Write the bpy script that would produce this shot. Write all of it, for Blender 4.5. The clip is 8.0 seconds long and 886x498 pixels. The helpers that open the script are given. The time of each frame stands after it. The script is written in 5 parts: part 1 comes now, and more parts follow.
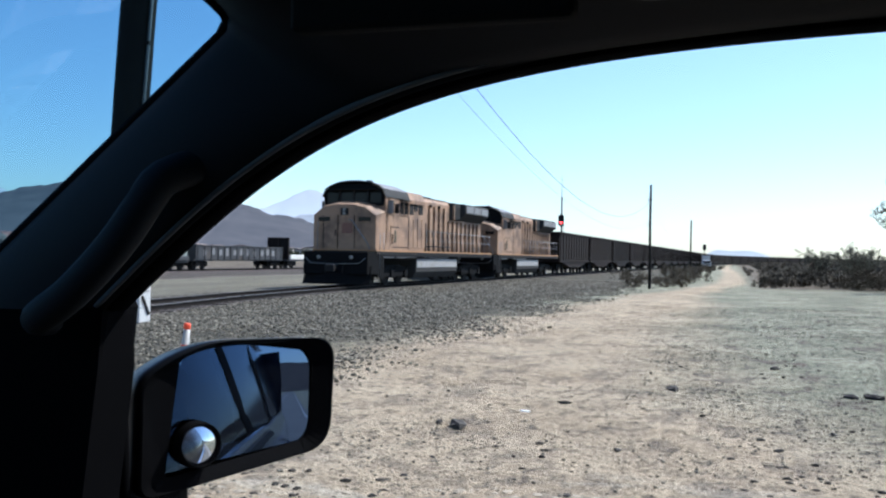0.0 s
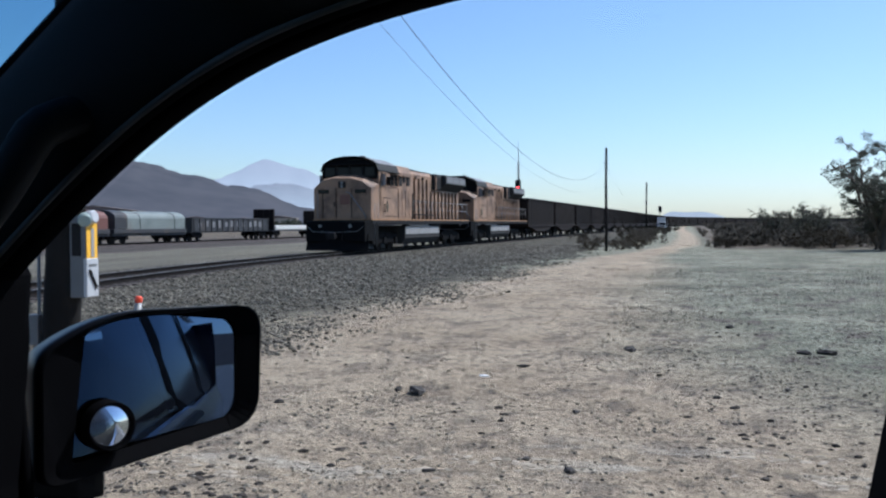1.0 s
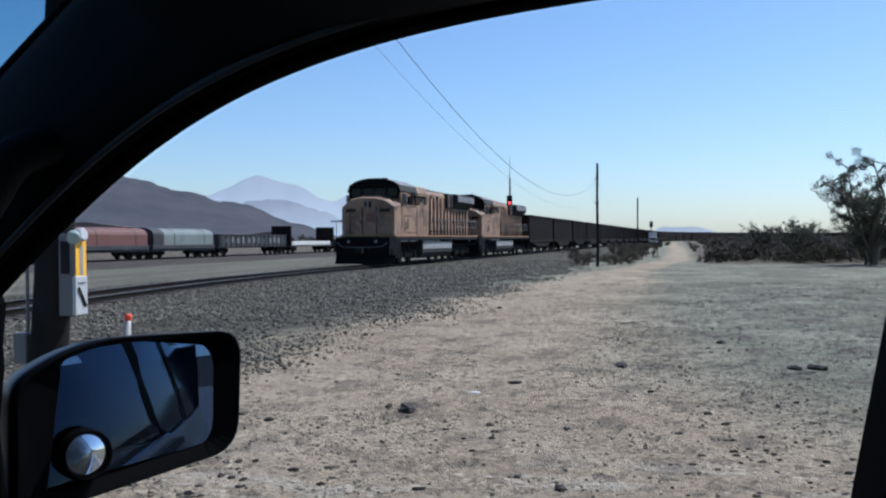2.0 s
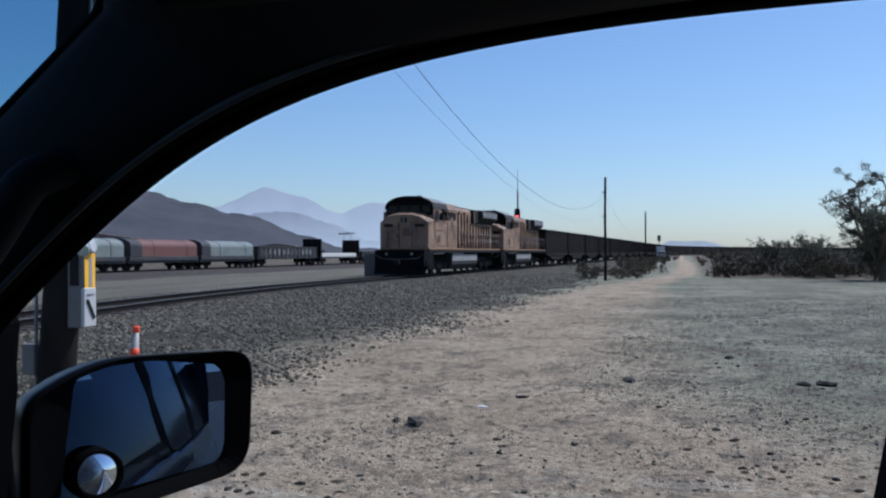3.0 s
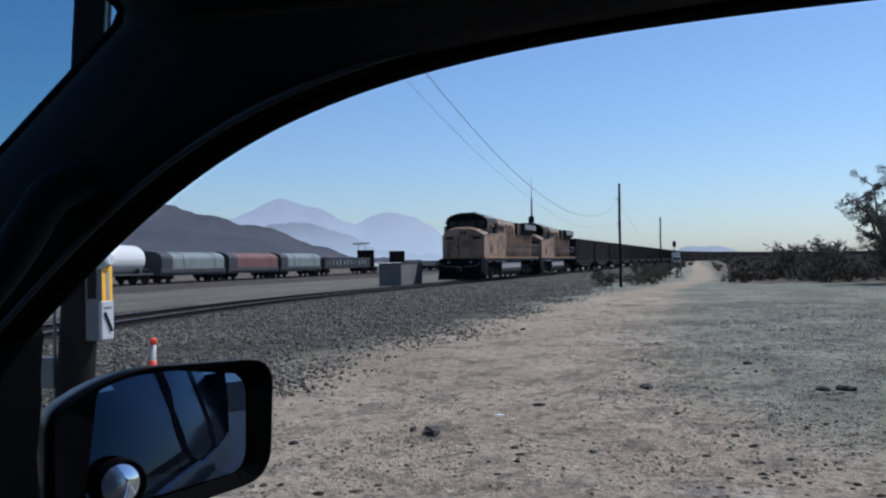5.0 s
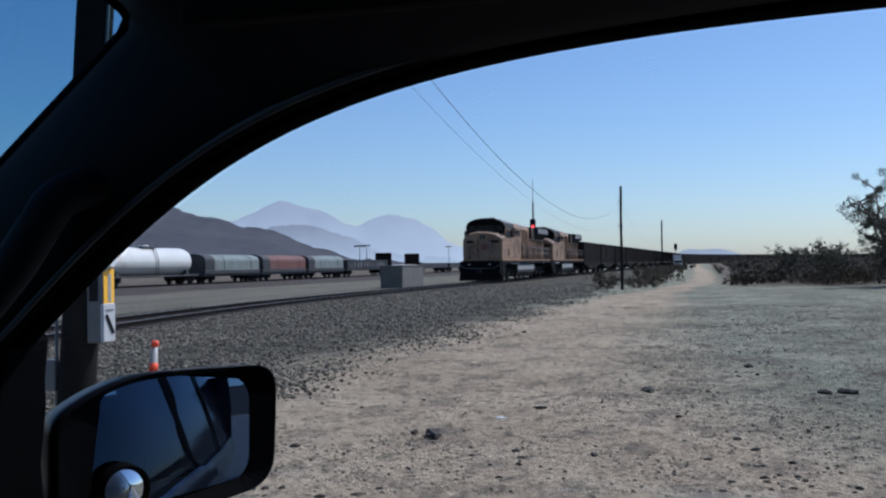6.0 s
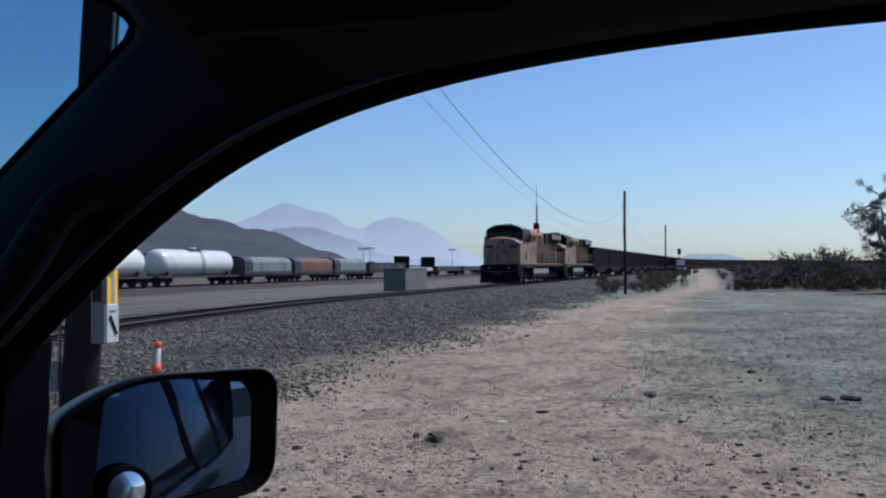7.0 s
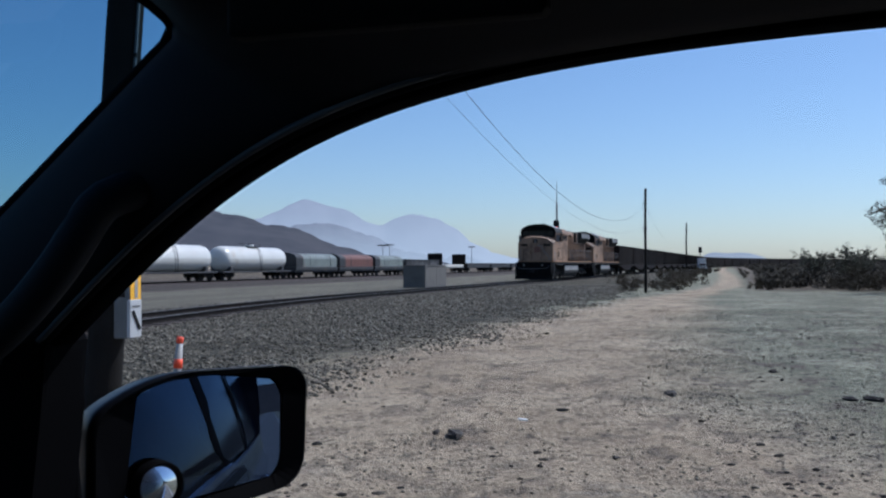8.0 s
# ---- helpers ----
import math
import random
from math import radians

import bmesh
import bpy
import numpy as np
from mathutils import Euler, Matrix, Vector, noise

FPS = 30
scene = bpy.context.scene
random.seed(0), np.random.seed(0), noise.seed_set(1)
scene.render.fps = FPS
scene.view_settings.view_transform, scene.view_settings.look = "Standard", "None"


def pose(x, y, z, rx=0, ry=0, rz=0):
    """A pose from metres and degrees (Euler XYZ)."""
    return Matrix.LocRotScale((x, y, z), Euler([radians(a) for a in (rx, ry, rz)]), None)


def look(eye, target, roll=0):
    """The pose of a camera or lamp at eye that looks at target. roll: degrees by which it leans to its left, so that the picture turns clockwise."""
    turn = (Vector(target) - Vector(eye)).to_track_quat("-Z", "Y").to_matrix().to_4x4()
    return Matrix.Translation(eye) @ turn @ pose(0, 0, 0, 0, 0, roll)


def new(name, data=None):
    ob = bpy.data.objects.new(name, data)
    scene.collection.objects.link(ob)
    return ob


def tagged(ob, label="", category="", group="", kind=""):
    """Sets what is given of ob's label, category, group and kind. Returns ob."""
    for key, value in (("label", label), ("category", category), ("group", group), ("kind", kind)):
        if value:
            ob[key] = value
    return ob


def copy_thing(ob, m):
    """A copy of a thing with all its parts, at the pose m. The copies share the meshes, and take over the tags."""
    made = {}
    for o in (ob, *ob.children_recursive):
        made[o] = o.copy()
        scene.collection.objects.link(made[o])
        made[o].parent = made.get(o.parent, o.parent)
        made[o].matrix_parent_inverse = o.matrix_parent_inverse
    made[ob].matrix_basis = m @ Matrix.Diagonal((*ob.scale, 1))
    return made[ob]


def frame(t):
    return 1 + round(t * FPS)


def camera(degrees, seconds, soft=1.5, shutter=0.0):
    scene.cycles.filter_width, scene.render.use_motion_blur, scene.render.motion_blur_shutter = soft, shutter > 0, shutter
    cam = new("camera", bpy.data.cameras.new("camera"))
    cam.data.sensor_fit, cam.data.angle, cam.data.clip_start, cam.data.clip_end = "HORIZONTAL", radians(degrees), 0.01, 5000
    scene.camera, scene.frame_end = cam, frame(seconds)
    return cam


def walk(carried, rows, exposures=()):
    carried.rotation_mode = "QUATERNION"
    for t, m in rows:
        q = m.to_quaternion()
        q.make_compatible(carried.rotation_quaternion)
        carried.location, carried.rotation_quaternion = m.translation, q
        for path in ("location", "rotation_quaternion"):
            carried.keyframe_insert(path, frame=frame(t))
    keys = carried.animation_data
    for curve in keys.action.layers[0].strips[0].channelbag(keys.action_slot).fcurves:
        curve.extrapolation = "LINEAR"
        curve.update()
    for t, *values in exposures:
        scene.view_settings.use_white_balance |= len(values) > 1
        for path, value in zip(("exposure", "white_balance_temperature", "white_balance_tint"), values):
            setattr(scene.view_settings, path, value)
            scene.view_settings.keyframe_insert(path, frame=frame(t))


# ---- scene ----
cam = camera(50.5, 8.0, soft=2.25, shutter=0.3)
# seconds, x, y, z, yaw to the left of +y, pitch, roll: the eye in the passenger's seat
PATH = [
    (0.0, 0.0023, -0.0772, 1.5854, 17.241, 0.500, 0.885),
    (0.5, 0.0034, -0.0252, 1.5789, 17.770, -0.281, -0.577),
    (1.0, 0.0031, 0.0144, 1.5743, 14.691, -1.503, -0.363),
    (1.5, 0.0166, 0.0212, 1.5832, 13.602, -0.289, -0.601),
    (1.7, 0.0160, 0.0209, 1.5843, 14.113, -0.815, -0.580),
    (2.8, 0.0117, 0.0182, 1.5904, 14.286, 0.610, -0.304),
    (3.0, 0.0096, 0.0194, 1.5934, 14.639, 0.226, -0.189),
    (3.5, 0.0090, 0.0161, 1.5929, 15.206, 1.105, -0.952),
    (4.0, 0.0050, 0.0233, 1.5907, 14.994, 0.885, -0.915),
    (4.5, 0.0072, 0.0170, 1.5901, 15.416, 0.757, -0.977),
    (6.0, 0.0036, 0.0154, 1.5947, 15.590, 0.921, -0.889),
    (6.5, 0.0072, 0.0133, 1.5945, 15.410, 0.934, -0.020),
    (7.0, 0.0082, 0.0080, 1.5977, 15.798, 1.118, -0.459),
    (7.5, 0.0030, 0.0091, 1.5991, 16.594, 1.112, -0.666),
    (8.0, 0.0000, -0.0000, 1.6001, 16.992, 0.939, -0.139),
]


def eye_pose(x, y, z, yaw, pitch, roll):
    a, b = radians(yaw), radians(pitch)
    ahead = Vector((-math.sin(a) * math.cos(b), math.cos(a) * math.cos(b), math.sin(b)))
    return look((x, y, z), Vector((x, y, z)) + ahead, roll)


walk(cam, [(t, eye_pose(*p)) for t, *p in PATH],
     exposures=[(0.0, 1.00, 5550, 9), (0.2, 0.76, 5500, 10), (0.5, 0.54, 5480, 10), (1.0, 0.48, 5400, 11), (1.7, 0.42, 5380, 11), (3.0, 0.08, 5280, 13), (8.0, 0.05, 5290, 13)])

# ---- light ----
SUN_AZ, SUN_EL = 46.0, 52.0          # degrees to the right of +y, above the horizon
world = bpy.data.worlds.new("sky")
scene.world = world
world.use_nodes = True
wn = world.node_tree
sky = wn.nodes.new("ShaderNodeTexSky")
sky.sky_type, sky.sun_disc = "NISHITA", False
sky.sun_elevation, sky.sun_rotation = radians(SUN_EL), radians(SUN_AZ)
sky.air_density, sky.dust_density, sky.ozone_density = 1.0, 0.6, 3.0
wn.nodes["Background"].inputs[1].default_value = 0.106
wn.links.new(sky.outputs[0], wn.nodes["Background"].inputs[0])
sun = new("sun", bpy.data.lights.new("sun", "SUN"))
sun.data.energy, sun.data.angle, sun.data.color = 5.0, radians(0.5), (1.0, 0.92, 0.83)
sd = Vector((math.sin(radians(SUN_AZ)) * math.cos(radians(SUN_EL)), math.cos(radians(SUN_AZ)) * math.cos(radians(SUN_EL)), math.sin(radians(SUN_EL))))
sun.matrix_world = look(sd * 50, (0, 0, 0))


# ---- materials ----
def mat(name, color, rough=0.6, metal=0.0, scale=4.0, vary=0.25, bump=0.0, fine=40.0, dirt=None, dirt_amount=0.4, coat=0.0, ior=1.45, spread=0.0, spec=0.5):
    """Procedural surface: a base colour broken at two scales, patches of dirt, fine relief."""
    m = bpy.data.materials.new(name)
    m.use_nodes = True
    n, l = m.node_tree.nodes, m.node_tree.links
    b = n["Principled BSDF"]
    b.inputs["Roughness"].default_value, b.inputs["Metallic"].default_value, b.inputs["IOR"].default_value = rough, metal, ior
    b.inputs["Coat Weight"].default_value, b.inputs["Specular IOR Level"].default_value = coat, spec
    tc = n.new("ShaderNodeTexCoord")
    big, small = n.new("ShaderNodeTexNoise"), n.new("ShaderNodeTexNoise")
    big.inputs["Scale"].default_value, big.inputs["Detail"].default_value = scale, 6.0
    small.inputs["Scale"].default_value, small.inputs["Detail"].default_value = fine, 4.0
    for node in (big, small):
        l.new(tc.outputs["Object"], node.inputs["Vector"])
    add = n.new("ShaderNodeMath")
    add.operation = "ADD"
    l.new(big.outputs["Fac"], add.inputs[0])
    l.new(small.outputs["Fac"], add.inputs[1])
    ramp = n.new("ShaderNodeMapRange")
    ramp.inputs["From Min"].default_value, ramp.inputs["From Max"].default_value = 0.6, 1.4
    ramp.inputs["To Min"].default_value, ramp.inputs["To Max"].default_value = 1 - vary, 1 + vary
    l.new(add.outputs[0], ramp.inputs["Value"])
    mul = n.new("ShaderNodeMix")
    mul.data_type, mul.blend_type = "RGBA", "MULTIPLY"
    mul.inputs["Factor"].default_value = 1.0
    mul.inputs["A"].default_value = (*color, 1)
    l.new(ramp.outputs[0], mul.inputs["B"])
    out = mul.outputs["Result"]
    if spread:
        info, sr = n.new("ShaderNodeObjectInfo"), n.new("ShaderNodeMapRange")
        sr.inputs["To Min"].default_value, sr.inputs["To Max"].default_value = 1 - spread, 1 + spread
        l.new(info.outputs["Random"], sr.inputs["Value"])
        sm = n.new("ShaderNodeMix")
        sm.data_type, sm.blend_type = "RGBA", "MULTIPLY"
        sm.inputs["Factor"].default_value = 1.0
        l.new(out, sm.inputs["A"])
        l.new(sr.outputs[0], sm.inputs["B"])
        out = sm.outputs["Result"]
    if dirt:
        dn, dr, dm = n.new("ShaderNodeTexNoise"), n.new("ShaderNodeMapRange"), n.new("ShaderNodeMix")
        dn.inputs["Scale"].default_value, dn.inputs["Detail"].default_value = scale * 0.6, 8.0
        dn.inputs["Roughness"].default_value = 0.65
        l.new(tc.outputs["Object"], dn.inputs["Vector"])
        dr.inputs["From Min"].default_value, dr.inputs["From Max"].default_value = 0.62 - 0.3 * dirt_amount, 0.85 - 0.3 * dirt_amount
        l.new(dn.outputs["Fac"], dr.inputs["Value"])
        dm.data_type = "RGBA"
        l.new(dr.outputs[0], dm.inputs["Factor"])
        l.new(out, dm.inputs["A"])
        dm.inputs["B"].default_value = (*dirt, 1)
        out = dm.outputs["Result"]
    l.new(out, b.inputs["Base Color"])
    if bump:
        bp = n.new("ShaderNodeBump")
        bp.inputs["Strength"].default_value, bp.inputs["Distance"].default_value = bump, 0.01
        l.new(small.outputs["Fac"], bp.inputs["Height"])
        l.new(bp.outputs[0], b.inputs["Normal"])
    return m


def glossy_glass(name, tint=(1, 1, 1)):
    """A thin pane: clear, with the surface's own reflection."""
    m = bpy.data.materials.new(name)
    m.use_nodes = True
    n, l = m.node_tree.nodes, m.node_tree.links
    n.remove(n["Principled BSDF"])
    t, g, f, x = n.new("ShaderNodeBsdfTransparent"), n.new("ShaderNodeBsdfGlossy"), n.new("ShaderNodeLayerWeight"), n.new("ShaderNodeMixShader")
    t.inputs[0].default_value, g.inputs["Roughness"].default_value = (*tint, 1), 0.02
    pw, sc = n.new("ShaderNodeMath"), n.new("ShaderNodeMath")
    pw.operation, sc.operation = "POWER", "MULTIPLY_ADD"
    pw.inputs[1].default_value, sc.inputs[1].default_value, sc.inputs[2].default_value = 5.0, 0.9, 0.05
    l.new(f.outputs["Facing"], pw.inputs[0])
    l.new(pw.outputs[0], sc.inputs[0])
    l.new(sc.outputs[0], x.inputs[0])
    l.new(t.outputs[0], x.inputs[1])
    l.new(g.outputs[0], x.inputs[2])
    l.new(x.outputs[0], n["Material Output"].inputs["Surface"])
    return m


M_yellow = mat("faded_yellow_paint", (0.275, 0.168, 0.100), 0.65, 0, 1.3, 0.3, 0.1, 14, (0.065, 0.04, 0.028), 0.5)
M_sillyellow = mat("yellow_stripe", (0.34, 0.18, 0.075), 0.6, 0, 3, 0.2)
M_locogrey = mat("grey_roof_paint", (0.040, 0.039, 0.037), 0.85, 0, 1.5, 0.2, 0.1, 12, (0.03, 0.026, 0.022), 0.4, spec=0.15)
M_lightgrey = mat("light_grey_paint", (0.17, 0.165, 0.16), 0.55, 0, 2, 0.15, 0.05, 20, (0.10, 0.09, 0.075), 0.3)
M_tankband = mat("pale_tank_paint", (0.27, 0.26, 0.245), 0.6, 0, 2, 0.15, 0.05, 20, (0.17, 0.15, 0.12), 0.3)
M_black = mat("flat_black_steel", (0.006, 0.006, 0.006), 0.85, 0, 2, 0.3, 0.1, 20, spec=0.08)
M_under = mat("sooty_underframe", (0.014, 0.013, 0.0125), 0.8, 0.0, 2, 0.35, 0.2, 20, (0.04, 0.032, 0.025), 0.3, spec=0.2)
M_red = mat("worn_red_paint", (0.16, 0.07, 0.045), 0.5)
M_locoglass = mat("dark_window_glass", (0.006, 0.007, 0.008), 0.10, 0, 3, 0.1, spec=0.15)
M_lamp = mat("headlight_lens", (0.22, 0.21, 0.19), 0.25, 0, 3, 0.05)
M_steel = mat("worn_rail_steel", (0.012, 0.0095, 0.008), 0.8, 0.0, 3, 0.2, 0.1, 30, spec=0.1)
M_railtop = mat("polished_rail_head", (0.10, 0.092, 0.085), 0.5, 0.3, 3, 0.1)
M_tie = mat("creosoted_wood", (0.07, 0.055, 0.045), 0.85, 0, 5, 0.35, 0.5, 30, spread=0.25)
M_hopper = mat("brown_hopper_paint", (0.016, 0.0115, 0.0095), 0.85, 0.0, 0.9, 0.3, 0.1, 10, (0.011, 0.009, 0.0085), 0.4, spread=0.35, spec=0.15)
M_tank = mat("white_tank_paint", (0.62, 0.60, 0.54), 0.28, 0, 0.8, 0.1, 0.02, 8, (0.45, 0.36, 0.24), 0.25)
M_coilgrey = mat("grey_coil_hood", (0.165, 0.185, 0.165), 0.5, 0, 0.9, 0.3, 0.05, 8, (0.17, 0.15, 0.12), 0.3)
M_coilred = mat("rusty_red_hood", (0.135, 0.055, 0.040), 0.6, 0, 0.9, 0.2, 0.05, 8, (0.15, 0.08, 0.06), 0.4)
M_darkcar = mat("black_freight_paint", (0.035, 0.035, 0.036), 0.65, 0.1, 0.9, 0.3, 0.1, 8, (0.08, 0.06, 0.045), 0.3)
M_bark = mat("weathered_pole_wood", (0.015, 0.0135, 0.012), 0.85, 0, 3, 0.3, 0.6, 60, (0.015, 0.013, 0.011), 0.3, spec=0.1)
M_concrete = mat("weathered_concrete", (0.125, 0.116, 0.103), 0.85, 0, 2, 0.15, 0.2, 40, (0.085, 0.078, 0.068), 0.3)
M_boxgrey = mat("galvanised_box", (0.135, 0.135, 0.13), 0.5, 0.0, 6, 0.12)
M_boxwhite = mat("white_enamel", (0.45, 0.45, 0.44), 0.4, 0, 6, 0.06)
M_boxyellow = mat("yellow_orange_label", (0.85, 0.45, 0.03), 0.45, 0, 6, 0.06)
M_boxgreen = mat("grey_green_cap", (0.30, 0.36, 0.32), 0.5, 0, 6, 0.1)
M_orange = mat("orange_plastic", (0.85, 0.09, 0.03), 0.5, 0, 8, 0.1)
M_white = mat("white_reflective_band", (0.30, 0.285, 0.26), 0.4, 0, 8, 0.06)
M_wire = mat("black_cable", (0.04, 0.04, 0.045), 0.6)
M_trim = mat("charcoal_car_trim", (0.015, 0.0155, 0.0165), 0.65, 0, 8, 0.12, 0.15, 900, spec=0.12)
M_headliner = mat("charcoal_headliner_cloth", (0.016, 0.0155, 0.0145), 0.95, 0, 8, 0.12, 0.3, 700, spec=0.1)
M_rubber = mat("black_rubber_seal", (0.0022, 0.0022, 0.0025), 0.8, 0, 8, 0.1, spec=0.02)
M_carpaint = mat("dark_blue_car_paint", (0.008, 0.015, 0.040), 0.14, 0.2, 2, 0.08, 0, 40, None, 0, 0.5)
M_mirrorshell = mat("black_mirror_shell", (0.0022, 0.0024, 0.003), 0.30, 0, 8, 0.1, 0.05, 500, spec=0.10)
M_chrome = mat("satin_metal", (0.6, 0.6, 0.62), 0.25, 1.0, 8, 0.05)
M_mirror = mat("silvered_mirror_glass", (0.12, 0.165, 0.25), 0.015, 1.0, 8, 0.0)
# paler than the trim: the edge's soft highlight as colour
M_edge_highlight = mat("trim_edge_highlight", (0.10, 0.098, 0.094), 0.6, 0, 8, 0.2)
M_spot = mat("bright_convex_mirror", (0.75, 0.76, 0.78), 0.015, 1.0, 8, 0.0)
M_asphalt = mat("sun_bleached_asphalt", (0.10, 0.098, 0.095), 0.9, 0, 0.7, 0.2, 0.3, 60, (0.17, 0.155, 0.135), 0.35)
M_window = glossy_glass("car_window_glass", (0.93, 0.95, 0.95))
M_windshield = glossy_glass("windshield_glass", (0.36, 0.55, 0.64))


def light_mat(name, color, strength):
    m = bpy.data.materials.new(name)
    m.use_nodes = True
    b = m.node_tree.nodes["Principled BSDF"]
    b.inputs["Base Color"].default_value = (*color, 1)
    b.inputs["Emission Color"].default_value, b.inputs["Emission Strength"].default_value = (*color, 1), strength
    return m


M_redlight = light_mat("red_signal_lens", (1.0, 0.05, 0.05), 3.2)


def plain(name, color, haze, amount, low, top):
    """Bare slopes with the haze of bright air painted in as emission, thickest near the ground."""
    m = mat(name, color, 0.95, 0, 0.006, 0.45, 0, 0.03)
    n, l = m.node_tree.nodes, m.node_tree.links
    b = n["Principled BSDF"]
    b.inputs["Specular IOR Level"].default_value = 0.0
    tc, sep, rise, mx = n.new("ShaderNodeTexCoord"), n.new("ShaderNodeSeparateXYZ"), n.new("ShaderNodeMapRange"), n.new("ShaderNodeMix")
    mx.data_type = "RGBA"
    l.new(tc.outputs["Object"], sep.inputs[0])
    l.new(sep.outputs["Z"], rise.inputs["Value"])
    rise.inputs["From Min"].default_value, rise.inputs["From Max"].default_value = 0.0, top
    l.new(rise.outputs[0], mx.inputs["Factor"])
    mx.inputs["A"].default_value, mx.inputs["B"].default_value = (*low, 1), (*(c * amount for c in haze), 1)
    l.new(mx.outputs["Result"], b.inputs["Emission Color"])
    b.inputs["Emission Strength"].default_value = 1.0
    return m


# ---- mesh helpers ----
def box(bm, x0, x1, y0, y1, z0, z1):
    v = [bm.verts.new(p) for p in ((x0, y0, z0), (x1, y0, z0), (x1, y1, z0), (x0, y1, z0), (x0, y0, z1), (x1, y0, z1), (x1, y1, z1), (x0, y1, z1))]
    for f in ((0, 3, 2, 1), (4, 5, 6, 7), (0, 1, 5, 4), (1, 2, 6, 5), (2, 3, 7, 6), (3, 0, 4, 7)):
        bm.faces.new([v[i] for i in f])
    return bm


def tube(bm, pts, r, seg=8, r1=None):
    """A round bar along points, tapering from r to r1."""
    pts = [Vector(p) for p in pts]
    r1 = r if r1 is None else r1
    rings = []
    for i, p in enumerate(pts):
        d = (pts[min(i + 1, len(pts) - 1)] - pts[max(i - 1, 0)]).normalized()
        a = d.cross(Vector((0, 0, 1)) if abs(d.z) < 0.9 else Vector((1, 0, 0))).normalized()
        b = d.cross(a)
        rr = r + (r1 - r) * i / max(len(pts) - 1, 1)
        rings.append([bm.verts.new(p + rr * (math.cos(t) * a + math.sin(t) * b)) for t in (2 * math.pi * k / seg for k in range(seg))])
    for q, w in zip(rings, rings[1:]):
        for k in range(seg):
            bm.faces.new((q[k], q[(k + 1) % seg], w[(k + 1) % seg], w[k])).smooth = True
    bm.faces.new(rings[0][::-1])
    bm.faces.new(rings[-1])
    return bm


def prism(bm, outline, axis, a, b):
    """A closed outline of 2D points, extruded along an axis from a to b."""
    def at(p, h):
        return {"x": (h, p[0], p[1]), "y": (p[0], h, p[1]), "z": (p[0], p[1], h)}[axis]
    lo, hi = [bm.verts.new(at(p, a)) for p in outline], [bm.verts.new(at(p, b)) for p in outline]
    n = len(outline)
    bm.faces.new(lo[::-1])
    bm.faces.new(hi)
    for k in range(n):
        bm.faces.new((lo[k], lo[(k + 1) % n], hi[(k + 1) % n], hi[k]))
    return bm


def bevel(bm, w, seg=1):
    bmesh.ops.bevel(bm, geom=list(bm.edges), offset=w, segments=seg, affect="EDGES", clamp_overlap=True, profile=0.7)
    return bm


def part(name, bm, material, parent=None, label="", smooth=False):
    me = bpy.data.meshes.new(name)
    bmesh.ops.recalc_face_normals(bm, faces=bm.faces)
    bm.to_mesh(me)
    bm.free()
    me.materials.append(material)
    if smooth:
        me.polygons.foreach_set("use_smooth", [True] * len(me.polygons))
    ob = new(name, me)
    if parent:
        ob.parent = parent
    if label:
        ob["label"] = label
    return ob


def again(ob, x=0, y=0, z=0, rz=0):
    """The same part once more beside the first, on the same mesh."""
    o = ob.copy()
    scene.collection.objects.link(o)
    o.matrix_basis = pose(x, y, z, 0, 0, rz)
    return o


def thing(name, m, label, category, group="", kind=""):
    e = new(name)
    e.empty_display_size = 0.3
    e.matrix_basis = m
    return tagged(e, label, category, group, kind)


def NB():
    return bmesh.new()


def from_numpy(name, verts, faces, material, smooth=False):
    me = bpy.data.meshes.new(name)
    me.from_pydata(verts.tolist() if hasattr(verts, "tolist") else verts, [], faces.tolist() if hasattr(faces, "tolist") else faces)
    me.materials.append(material)
    if smooth:
        me.polygons.foreach_set("use_smooth", [True] * len(me.polygons))
    return new(name, me)


# ---- ground ----
def track_x(y):
    """Centre line of the main track: straight, with a bend where it nears the crossing and one far off."""
    x = -18.55 + 0.025 * y
    if y < 46:
        k = max(y, 12.0)
        x += 0.0041 * (46 - k) ** 2 + (k - y) * 2 * 0.0041 * (46 - k)
    if y > 330:
        x += 0.0011 * (y - 330) ** 2
    return x


YARD_X = -56.0


